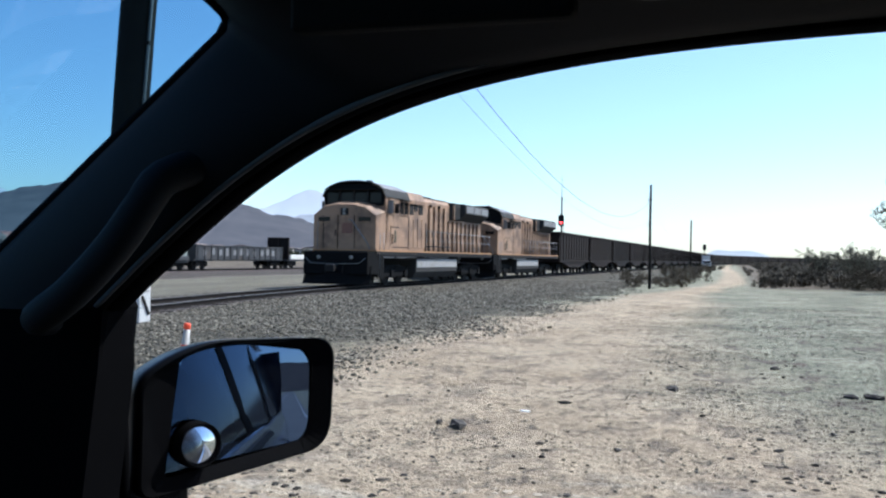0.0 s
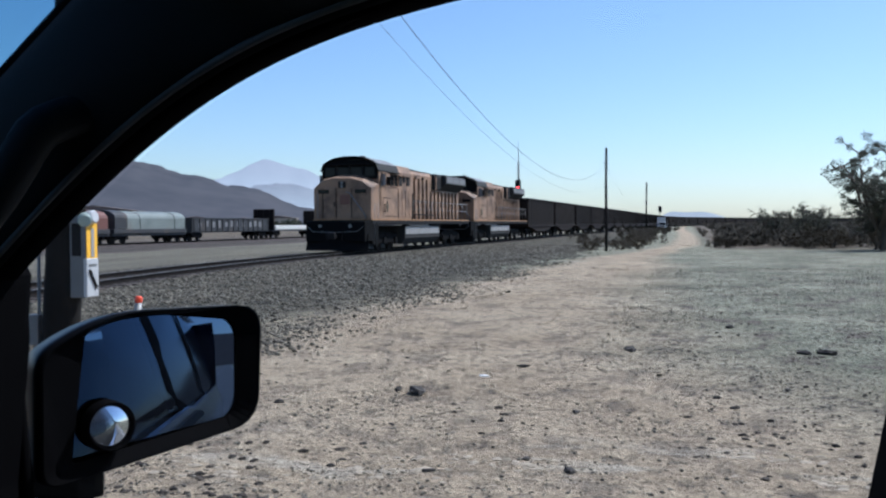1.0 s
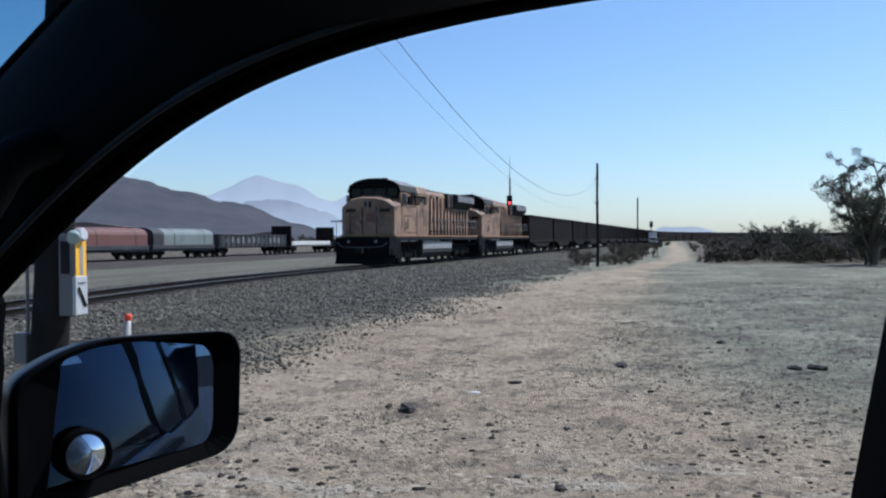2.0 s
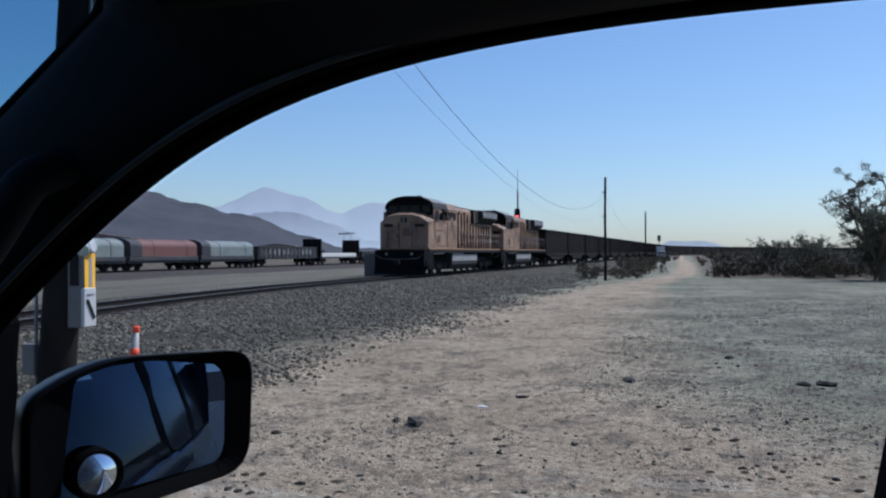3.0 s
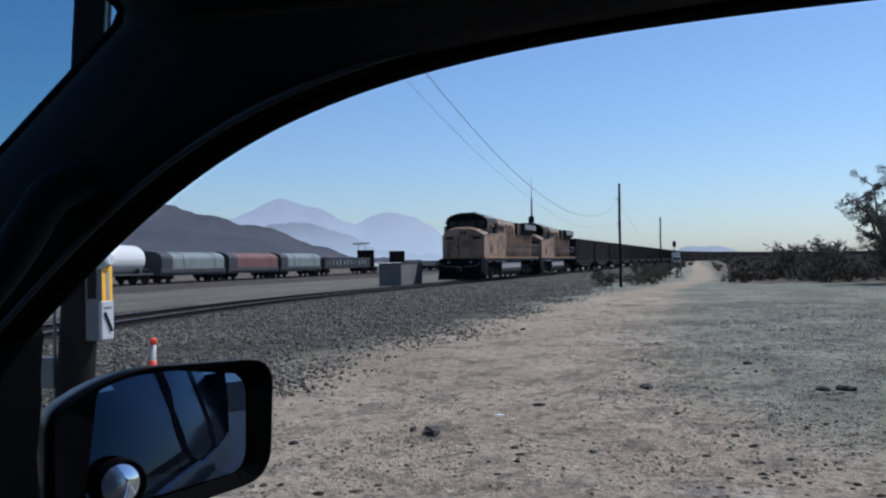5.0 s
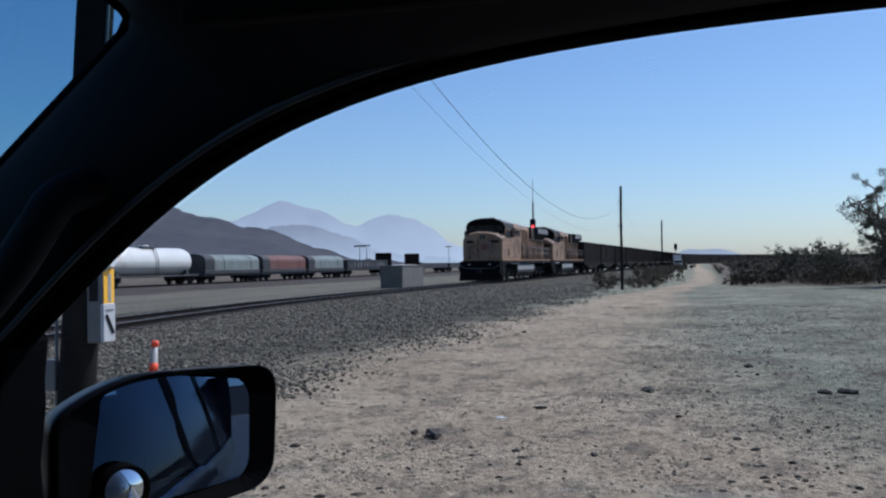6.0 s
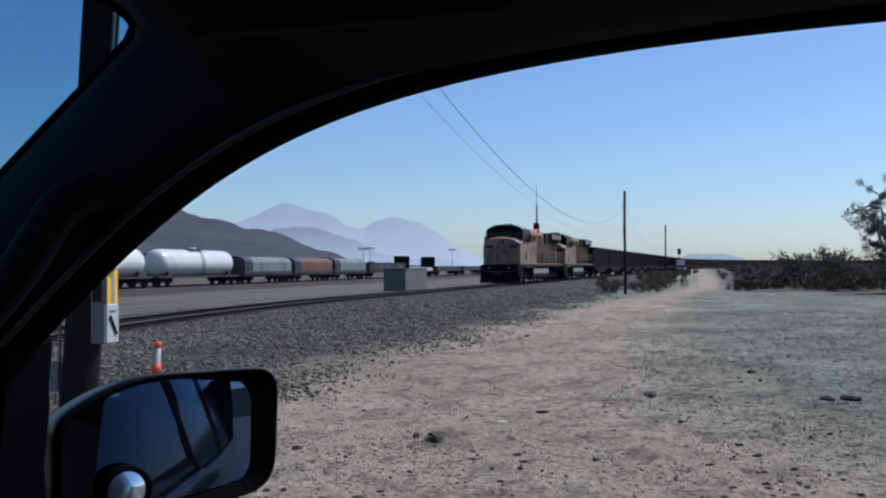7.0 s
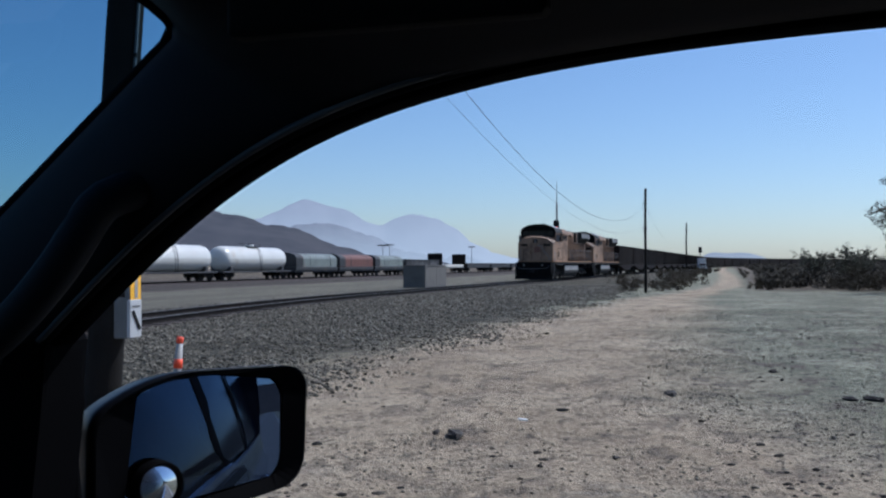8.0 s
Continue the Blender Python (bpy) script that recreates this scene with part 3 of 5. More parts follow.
tube(rim, [(window_arc(k / 60, 0.0095)[0], side_y(window_arc(k / 60, 0.0095)[1]) - 0.029, window_arc(k / 60, 0.0095)[1]) for k in range(61)], 0.0032, 6)
part("trim_edge", rim, M_edge_highlight, vehicle, "rounded cover edge with a painted highlight")
hl = NB()
strip(hl, [[(-0.41 + 0.25 * i, 0.452 - 1.30 * j / 6, 1.817 + 0.03 * math.sin(math.pi * j / 6)) for j in range(7)] for i in range(12)])
part("headliner", hl, M_headliner, vehicle, "charcoal cloth headliner")
# windshield rubber edge and glass
we = NB()
tube(we, [(outer_edge(k / 60)[0] - 0.004, outer_edge(k / 60)[1] + 0.008, outer_edge(k / 60)[2] + 0.002) for k in range(0, 37)], 0.007, 6)
part("windshield_seal", we, M_rubber, vehicle)
gl = NB()
strip(gl, [[(-0.80 - 0.06 * math.sin(math.pi * k) + 0.375 * j, 0.73 - 0.08 * j - (1.62 - 0.14 * j) * k, 1.530 + 0.255 * j + 0.02 * j * math.sin(math.pi * k)) for k in (q / 8 for q in range(9))] for j in (-1.3, -0.6, 0, 0.5, 1, 1.28)])
ws = part("windshield", gl, M_windshield, vehicle, "slanted clear windshield")
ws.visible_shadow = False
# lower front corner of the door: quarter panel, inner door, dashboard
q = NB()
prism(q, [(-1.02, 1.0), (-0.60, 1.0), (-0.606, 1.335), (-0.590, 1.47), (-0.585, 1.53), (-0.60, 1.56), (-0.80, 1.56), (-1.02, 1.40)], "y", 0.70, 0.76)
bevel(q, 0.008, 2)
part("quarter_panel", q, M_rubber, vehicle, "black front corner panel of the door")
q = NB()
tube(q, [(-0.583 - 0.012, 0.735, 1.525), (-0.592 - 0.012, 0.752, 1.44), (-0.606 - 0.012, 0.785, 1.30), (-0.612, 0.80, 1.20)], 0.009, 8)
part("window_channel", q, M_rubber, vehicle, "felt-lined window channel")
q = box(NB(), -1.0, 0.55, 0.66, 0.86, 0.35, 1.27)
bevel(q, 0.03, 2)
part("door_panel", q, M_trim, vehicle, "charcoal inner door panel")
q = prism(NB(), [(-1.25, 0.7), (-0.62, 0.7), (-0.60, 1.15), (-0.66, 1.24), (-1.25, 1.30)], "y", -0.85, 0.70)
bevel(q, 0.02, 2)
part("dashboard", q, M_trim, vehicle, "charcoal dashboard")
# pillar behind the window
q = prism(NB(), [(0.122, 1.27), (0.157, 1.565), (0.183, 1.78), (0.30, 1.79), (0.28, 1.27)], "y", -0.10, -0.006)
for vert in q.verts:
    vert.co.y += side_y(vert.co.z)
part("rear_pillar", q, M_rubber, vehicle, "black pillar behind the window")
# rest of the shell: roof, floor, far side, tail; closed to shut out daylight
part("roof_skin", strip(NB(), [[(-0.46 + 0.32 * i, 0.66 - 1.36 * j / 8, 1.83 + 0.06 * math.sin(math.pi * j / 8)) for j in range(9)] for i in range(11)]), M_carpaint, vehicle, "dark blue roof", True)
q = box(NB(), -1.3, 2.75, -0.85, 0.70, 0.28, 0.36)
part("floor_pan", q, M_trim, vehicle)
# unseen windowless wall, added to keep the cabin dark
q = box(NB(), -1.15, 2.70, -0.80, -0.74, 0.36, 1.81)
part("driver_side", q, M_trim, vehicle)
q = box(NB(), 2.62, 2.68, -0.80, 0.66, 0.36, 1.30)
part("tail_panel", q, M_trim, vehicle)
# added wall behind the rear side glass, stops light from entering
q = box(NB(), 0.27, 2.30, 0.58, 0.64, 1.2, 1.80)
part("rear_side_lining", q, M_trim, vehicle)
# outer flank: two doors, glass, handles
def flank(x0, x1, name, label):
    rows = []
    for i in range(13):
        x = x0 + (x1 - x0) * i / 12
        rows.append([(x, side_y(1.29) + 0.035 - 0.02 * 0, 1.29), (x, 0.865, 1.22), (x, 0.895, 1.05), (x, 0.90, 0.85), (x, 0.885, 0.62), (x, 0.85, 0.42), (x, 0.80, 0.32)])
    return part(name, strip(NB(), rows), M_carpaint, vehicle, label, True)


flank(-0.97, 0.255, "front_door_skin", "dark blue front door")
flank(0.265, 1.25, "rear_door_skin", "dark blue rear door")
flank(1.26, 2.74, "rear_fender", "dark blue rear fender")
flank(-2.35, -0.98, "front_fender", "dark blue front fender")
for x in (0.05, 1.02):
    h = NB()
    tube(h, [(x - 0.09, 0.89, 1.13), (x - 0.07, 0.925, 1.135), (x + 0.07, 0.925, 1.135), (x + 0.09, 0.89, 1.13)], 0.012, 8)
    part("door_handle", h, M_chrome, vehicle, "metal door handle", True)
part("belt_moulding", box(NB(), -0.9, 2.0, 0.835, 0.848, 1.275, 1.295), M_chrome, vehicle, "bright belt moulding")
g = NB()
strip(g, [[(x, side_y(z) + 0.012, z) for z in (1.27, 1.4, 1.53)] for x in (-0.59, -0.2, 0.16)])
strip(g, [[(window_arc(t)[0], side_y(1.53) + 0.012, 1.53) if j == 0 else (window_arc(t)[0], side_y(window_arc(t)[1]) + 0.012, window_arc(t)[1]) for j in (0, 1)] for t in (k / 30 for k in range(31))])
wg = part("front_window_glass", g, M_window, vehicle, "raised clear door glass")
wg.visible_shadow = False
part("rear_window_glass", strip(NB(), [[(x, side_y(z) + 0.006, z) for z in (1.28, 1.5, 1.74)] for x in (0.27, 0.7, 1.18)]), M_locoglass, vehicle, "dark tinted rear door glass")
part("quarter_window_glass", strip(NB(), [[(x - 0.25 * (z - 1.28), side_y(z) + 0.006, z) for z in (1.28, 1.5, 1.72)] for x in (1.34, 1.8, 2.3)]), M_locoglass, vehicle, "dark tinted quarter glass")
part("rear_quarter_panel", strip(NB(), [[(x - 0.5 * (x - 1.25) * (z - 1.28), side_y(z) + 0.001, z) for z in (1.28, 1.5, 1.66, 1.79)] for x in (1.25, 1.9, 2.4, 2.76)]), M_carpaint, vehicle, "dark blue rear quarter")
for x0, x1 in ((0.16, 0.27), (1.18, 1.30)):
    part("window_pillar", strip(NB(), [[(x, side_y(z) + 0.014, z) for z in (1.28, 1.5, 1.80)] for x in (x0, x1)]), M_rubber, vehicle, "black pillar strip")
part("roof_rail_trim", strip(NB(), [[(x, side_y(1.79) + 0.02, 1.790), (x, side_y(1.82) + 0.016, 1.82), (x, 0.60, 1.835)] for x in (-0.3, 0.5, 1.5, 2.4)]), M_carpaint, vehicle, "dark blue roof side", True)
# driver's flank, bonnet, ends and wheels
part("driver_flank", strip(NB(), [[(x, -0.72, 1.79), (x, -0.84, 1.29), (x, -0.905, 1.05), (x, -0.91, 0.85), (x, -0.89, 0.62), (x, -0.82, 0.32)] for x in (-0.6, 0.3, 1.3, 2.0, 2.74)]), M_carpaint, vehicle, "dark blue driver's side", True)
part("driver_fender", strip(NB(), [[(x, -0.82, 1.17), (x, -0.905, 1.05), (x, -0.91, 0.85), (x, -0.89, 0.62), (x, -0.82, 0.32)] for x in (-2.35, -1.8, -1.2, -0.6)]), M_carpaint, vehicle, "dark blue fender", True)
part("driver_windows", strip(NB(), [[(x, -0.735 - 0.24 * (1.76 - z), z) for z in (1.34, 1.5, 1.72)] for x in (-0.5, 0.4, 1.2, 2.2)]), M_locoglass, vehicle, "dark side glass")
part("bonnet", strip(NB(), [[(-1.18 - 1.17 * k, 0.82 - 1.64 * j / 8, 1.19 - 0.16 * k * k + 0.05 * math.sin(math.pi * j / 8)) for j in range(9)] for k in (0, 0.25, 0.5, 0.75, 1.0)]), M_carpaint, vehicle, "dark blue bonnet", True)
part("grille", bevel(box(NB(), -2.40, -2.32, -0.82, 0.82, 0.70, 1.03), 0.02, 2), M_rubber, vehicle, "black grille")
part("front_bumper", bevel(box(NB(), -2.46, -2.28, -0.90, 0.90, 0.36, 0.70), 0.05, 3), M_carpaint, vehicle, "dark blue bumper")
part("rear_bumper", bevel(box(NB(), 2.70, 2.86, -0.88, 0.88, 0.36, 0.68), 0.05, 3), M_carpaint, vehicle, "dark blue bumper")
part("tailgate", strip(NB(), [[(2.76, y, 0.66), (2.80, y, 1.1), (2.74, y, 1.4), (2.66, y, 1.80)] for y in (-0.84, 0, 0.84)]), M_carpaint, vehicle, "dark blue tailgate", True)
for x in (-1.55, 1.75):
    for s in (-0.86, 0.86):
        w = tube(NB(), [(x, s - 0.11, 0.35), (x, s + 0.11, 0.35)], 0.37, 28)
        wh = part("wheel", bevel(w, 0.02), M_rubber, vehicle, "black tyre")
        part("rim", tube(NB(), [(x, s - 0.115, 0.35), (x, s + 0.115, 0.35)], 0.23, 20), M_chrome, wh, "alloy rim")
# sun visor, swung to the side, and its clip
v = box(NB(), -0.285, -0.092, 0.49, 0.51, 1.734, 1.83)
bevel(v, 0.009, 3)
part("sun_visor", v, M_headliner, vehicle, "charcoal fabric sun visor")
v = box(NB(), -0.055, 0.0, 0.49, 0.51, 1.744, 1.83)
bevel(v, 0.006, 2)
part("visor_clip", v, M_trim, vehicle)
# grab handle on the pillar
h = NB()
ctrl = [(-0.452, 0.672, 1.668), (-0.478, 0.640, 1.652), (-0.492, 0.630, 1.628), (-0.512, 0.628, 1.600), (-0.540, 0.630, 1.572), (-0.572, 0.634, 1.546), (-0.600, 0.640, 1.530), (-0.622, 0.655, 1.522), (-0.632, 0.685, 1.520)]
pts = []
for i in range(len(ctrl) - 1):
    p = [Vector(ctrl[max(i - 1, 0)]), Vector(ctrl[i]), Vector(ctrl[i + 1]), Vector(ctrl[min(i + 2, len(ctrl) - 1)])]
    for s in (0, 0.33, 0.66):
        pts.append(0.5 * (2 * p[1] + (p[2] - p[0]) * s + (2 * p[0] - 5 * p[1] + 4 * p[2] - p[3]) * s * s + (3 * p[1] - 3 * p[2] + p[3] - p[0]) * s ** 3))
tube(h, pts, 0.0165, 12)
part("grab_handle", h, M_trim, vehicle, "moulded charcoal grab handle", True)

# ---- door mirror ----
MC = Vector((-0.537, 0.900, 1.401))
MN = Vector((0.85, -0.52, 0.05)).normalized()
MU = Vector((0, 0, 1)).cross(MN).normalized()
MV = MN.cross(MU)


def rounded(corners, radii, seg=7):
    """Outline with rounded corners."""
    out, n = [], len(corners)
    for i in range(n):
        p, a, b = Vector(corners[i]), Vector(corners[i - 1]), Vector(corners[(i + 1) % n])
        r = radii[i]
        p0, p1 = p + (a - p).normalized() * r, p + (b - p).normalized() * r
        for k in range(seg + 1):
            t = k / seg
            out.append(tuple((1 - t) ** 2 * p0 + 2 * t * (1 - t) * p + t * t * p1))
    return out


def mirror_pt(u, v, w):
    return MC + MU * u + MV * v + MN * w


def scaled(o, s, du=0.0, dv=0.0):
    return [(u * s + du, v * s + dv) for u, v in o]


shell_o = rounded([(-0.132, -0.082), (0.112, -0.050), (0.122, 0.083), (-0.060, 0.086), (-0.128, 0.048)], [0.02, 0.035, 0.032, 0.05, 0.02])
glass_o = rounded([(-0.100, -0.066), (0.088, -0.041), (0.098, 0.068), (0.035, 0.082), (-0.078, 0.074)], [0.016, 0.026, 0.028, 0.03, 0.016])
sh = NB()
profile = [(0.93, -0.004, 0), (1.0, 0.006, 0), (1.005, -0.02, 0), (0.97, -0.055, 0), (0.85, -0.085, 0), (0.6, -0.105, 0), (0.2, -0.112, 0)]
rings = [[sh.verts.new(mirror_pt(u, v, w)) for u, v in scaled(shell_o, s)] for s, w, _ in profile]
for a, b in zip(rings, rings[1:]):
    for k in range(len(a)):
        sh.faces.new((a[k], a[(k + 1) % len(a)], b[(k + 1) % len(a)], b[k])).smooth = True
sh.faces.new(rings[-1])
shell = part("mirror_housing", sh, M_mirrorshell, vehicle, "glossy black door mirror housing")
bz = NB()
ra = [bz.verts.new(mirror_pt(u, v, 0.005)) for u, v in scaled(shell_o, 0.985)]
rb = [bz.verts.new(mirror_pt(u, v, -0.006)) for u, v in [min(glass_o, key=lambda g: (g[0] - u) ** 2 + (g[1] - v) ** 2) for u, v in shell_o]]
for k in range(len(ra)):
    try:
        bz.faces.new((ra[k], ra[(k + 1) % len(ra)], rb[(k + 1) % len(ra)], rb[k]))
    except ValueError:
        pass
bmesh.ops.remove_doubles(bz, verts=bz.verts, dist=1e-6)
part("mirror_bezel", bz, M_rubber, shell)
# slightly domed glass
RADIUS = 1.45
GN = Vector((0.822, -0.565, 0.072)).normalized()   # the glass is set inwards of its housing


def dome(u, v):
    flat = -(GN.dot(MU) * u + GN.dot(MV) * v) / GN.dot(MN)
    return -0.010 + flat - (u * u + v * v) / (2 * RADIUS)


mg, rings = NB(), []
for s in (k / 14 for k in range(14, 0, -1)):
    rings.append([mg.verts.new(mirror_pt(u, v, dome(u, v))) for u, v in scaled(glass_o, s)])
mid = mg.verts.new(mirror_pt(0, 0, dome(0, 0)))
for a, b in zip(rings, rings[1:]):
    for k in range(len(a)):
        mg.faces.new((a[k], a[(k + 1) % len(a)], b[(k + 1) % len(a)], b[k]))
for k in range(len(rings[-1])):
    mg.faces.new((rings[-1][k], rings[-1][(k + 1) % len(rings[-1])], mid))
mglass = part("mirror_glass", mg, M_mirror, shell, "tinted mirror glass", True)
# stick-on round wide-angle mirror
SU, SV, SR = -0.062, -0.029, 0.0235
sp, rings = NB(), []
for s in (1.0, 0.85, 0.7, 0.5, 0.3, 0.1):
    w = 0.012 - (s * SR) ** 2 / (2 * 0.045)
    rings.append([sp.verts.new(mirror_pt(SU + s * SR * math.cos(t), SV + s * SR * math.sin(t), w)) for t in (2 * math.pi * k / 28 for k in range(28))])
for a, b in zip(rings, rings[1:]):
    for k in range(28):
        sp.faces.new((a[k], a[(k + 1) % 28], b[(k + 1) % 28], b[k]))
sp.faces.new(rings[-1])
part("blind_spot_mirror", sp, M_spot, shell, "small round convex mirror", True)
rg, rings = NB(), []
for r, w in ((SR * 0.97, 0.004), (SR * 1.0, 0.011), (SR * 1.06, 0.010), (SR * 1.12, -0.006)):
    rings.append([rg.verts.new(mirror_pt(SU + r * math.cos(t), SV + r * math.sin(t), w)) for t in (2 * math.pi * k / 28 for k in range(28))])
for a, b in zip(rings, rings[1:]):
    for k in range(28):
        rg.faces.new((a[k], a[(k + 1) % 28], b[(k + 1) % 28], b[k])).smooth = True
part("blind_spot_ring", rg, M_rubber, shell)
ft = prism(NB(), [(-0.78, 0.84), (-0.68, 0.84), (-0.63, 0.93), (-0.66, 0.97), (-0.76, 0.93)], "z", 1.27, 1.345)
bevel(ft, 0.012, 2)
part("mirror_foot", ft, M_mirrorshell, vehicle, "black mirror foot on the door")

# ---- railway vehicles: built along +y from the nose, rail top at z = 0 ----
def truck(parent, y, axles, wb, moving=None):
    """A bogie with side frames and wheelsets."""
    bm = NB()
    half = wb * (axles - 1) / 2
    for s in (-1, 1):
        prism(bm, [(y - half - 0.45, 0.55), (y - half + 0.2, 0.42), (y + half - 0.2, 0.42), (y + half + 0.45, 0.55), (y + half + 0.4, 0.85), (y + 0.5, 0.98), (y - 0.5, 0.98), (y - half - 0.4, 0.85)], "x", s * 1.0, s * 1.16)
        for k in range(axles):
            yy = y - half + wb * k
            box(bm, s * 1.16, s * 1.24, yy - 0.2, yy + 0.2, 0.36, 0.72)
            tube(bm, [(s * 1.1, yy + 0.33, 0.45), (s * 1.1, yy + 0.33, 0.9)], 0.09, 8)
    box(bm, -1.0, 1.0, y - 0.35, y + 0.35, 0.6, 0.95)
    fr = part("truck_frame", bm, M_black, parent, "sooty cast truck frame")
    for k in range(axles):
        w = NB()
        for s in (-1, 1):
            tube(w, [(s * 0.69, 0, 0), (s * 0.83, 0, 0)], 0.50, 20)
            tube(w, [(s * 0.83, 0, 0), (s * 0.86, 0, 0)], 0.36, 16)
            for a in range(5):
                t = a * 2 * math.pi / 5
                box(w, s * 0.86 - 0.01, s * 0.86 + 0.01, 0.22 * math.cos(t) - 0.05, 0.22 * math.cos(t) + 0.05, 0.22 * math.sin(t) - 0.05, 0.22 * math.sin(t) + 0.05)
        tube(w, [(-0.8, 0, 0), (0.8, 0, 0)], 0.09, 8)
        ws_ = part("wheelset", w, M_under, fr)
        ws_.matrix_basis = pose(0, y - half + wb * k, 0.50)
        if moving is not None:
            moving.append((ws_, y - half + wb * k))
    return fr


def coupler(parent, y, d):
    bm = box(NB(), -0.12, 0.12, min(y, y + d * 0.45), max(y, y + d * 0.45), 0.72, 0.95)
    box(bm, -0.2, 0.2, min(y + d * 0.4, y + d * 0.62), max(y + d * 0.4, y + d * 0.62), 0.68, 1.0)
    part("coupler", bevel(bm, 0.03), M_under, parent)


SILL = 1.70        # deck height over the rail
WHEELS = []


def locomotive(first):
    g = thing("locomotive", pose(0, 0, 0), "faded yellow diesel locomotive with grey roof and dusty sides" if first else "second faded yellow diesel locomotive coupled behind the leader", "locomotive", "locomotives")
    W, L = 1.60, 20.1
    # deck and side sill
    bm = box(NB(), -W, W, 0.02, L, SILL - 0.30, SILL - 0.06)
    part("underframe", bm, M_under, g)
    bm = box(NB(), -W - 0.02, W + 0.02, 0.0, L, SILL - 0.06, SILL)
    part("deck", bm, M_locogrey, g, "grey walkway deck")
    for s in (-1, 1):
        bm = box(NB(), s * W, s * (W + 0.035), 0.02, L - 0.02, SILL - 0.23, SILL - 0.075)
        part("sill_stripe", bm, M_under, g, "sooty side sill")
        bm = box(NB(), s * W, s * (W + 0.036), 0.02, L - 0.02, SILL - 0.07, SILL + 0.005)
        part("edge_stripe", bm, M_sillyellow, g, "yellow edge stripe")
    part("front_stripe", box(NB(), -W, W, -0.03, 0.0, SILL - 0.055, SILL + 0.01), M_sillyellow, g, "yellow-orange stripe across the nose")
    # pilot and plough
    bm = prism(NB(), [(-0.95, SILL - 0.12), (-1.0, 0.55), (0.5, 0.55), (0.5, SILL - 0.08), (0.0, SILL - 0.08)], "x", -W, W)
    bevel(bm, 0.03)
    part("pilot", bm, M_black, g, "black pilot plate")
    bm = NB()
    lo, hi = [], []
    for k in range(9):
        x = -1.68 + 3.36 * k / 8
        y = -1.28 + 0.36 * (abs(x) / 1.68) ** 1.6
        lo.append((x, y, 0.10))
        hi.append((x, y + 0.28, 0.95))
    strip(bm, [lo, [((a[0]), (a[1] + b[1]) / 2 + 0.08, 0.5) for a, b in zip(lo, hi)], hi, [(b[0], -0.6, 0.95) for b in hi]])
    part("plough", bm, M_black, g, "black snow plough")
    for s in (-1, 1):
        bm = tube(NB(), [(s * 0.82, -1.04, SILL - 0.36), (s * 0.82, -0.96, SILL - 0.36)], 0.085, 14)
        part("ditch_light", bm, M_lamp, g, "round ditch light")
        bm = NB()
        for k in range(4):
            box(bm, s * 1.02, s * 1.62, 0.55 + 0.06 * k, 0.9, 0.30 + 0.33 * k, 0.34 + 0.33 * k)
        box(bm, s * 1.60, s * 1.63, 0.5, 0.94, 0.3, SILL - 0.06)
        part("step_well", bm, M_black, g, "black boarding steps")
        bm = tube(NB(), [(s * 1.60, 0.50, 0.35), (s * 1.60, 0.50, 2.5)], 0.022, 6)
        tube(bm, [(s * 1.60, 0.96, 0.35), (s * 1.60, 0.96, 2.5)], 0.022, 6)
        part("grab_rail", bm, M_lightgrey, g)
    coupler(g, -0.95, -1)
    coupler(g, L, 1)
    # nose: chamfered, sloping top
    sec = [(-1.58, SILL), (1.58, SILL), (1.60, SILL + 0.3), (1.60, 3.34), (1.05, 3.72), (0.4, 3.86), (-0.5, 3.88), (-1.05, 3.78), (-1.60, 3.34), (-1.60, SILL + 0.3)]
    bm = NB()
    rows = []
    for y, k, dz in ((0.0, 0.985, -0.07), (0.07, 1.0, -0.02), (1.55, 1.0, 0.22)):
        rows.append([(x * k, y, z + (dz if z > 3.3 else 0)) for x, z in sec + sec[:1]])
    strip(bm, rows)
    bm.verts.ensure_lookup_table()
    bm.faces.new([bm.verts[i] for i in range(len(sec))])
    for f in bm.faces:
        f.smooth = False
    nose = part("nose", bm, M_yellow, g, "faded yellow wide nose")
    part("nose_door", bevel(box(NB(), -1.05, -0.35, -0.035, 0.0, SILL + 0.06, 3.35), 0.02), M_yellow, nose, "nose door")
    part("headlight", bevel(box(NB(), -0.20, 0.20, -0.05, 0.02, 3.30, 3.64), 0.02), M_under, nose, "twin headlight case")
    for dz in (3.38, 3.56):
        part("headlight_lens", tube(NB(), [(0, -0.07, dz), (0, -0.04, dz)], 0.075, 12), M_lamp, nose)
    for s in (-1, 1):
        part("number_board", box(NB(), s * 0.72, s * 1.32, -0.045, 0.0, 3.02, 3.22), M_locoglass, nose, "dark number board")
    bm = tube(NB(), [(-1.3, -0.12, 3.0), (-1.3, -0.16, 2.9), (-1.3, -0.16, 2.0), (-1.3, -0.12, SILL)], 0.022, 6)
    part("nose_grab_iron", bm, M_lightgrey, nose)
    bm = tube(NB(), [(0.25, -0.12, 3.1), (0.45, -0.16, 3.05), (1.25, -0.18, 2.0), (1.35, -0.12, SILL)], 0.03, 6)
    part("nose_handrail", bm, M_lightgrey, nose, "light grey slanting handrail")
    for x in (-1.07, -0.33, 0.52):
        part("nose_seam", box(NB(), x - 0.012, x + 0.012, -0.041, -0.002, SILL + 0.06, 3.30), M_under, nose)
    part("door_latch", box(NB(), -0.46, -0.40, -0.06, -0.03, 2.35, 2.60), M_under, nose)
    for s in (-1, 1):
        part("hose", tube(NB(), [(s * 0.45, -0.98, 1.15), (s * 0.45, -1.10, 0.95), (s * 0.42, -1.12, 0.60)], 0.03, 6), M_under, g, "black air hose")
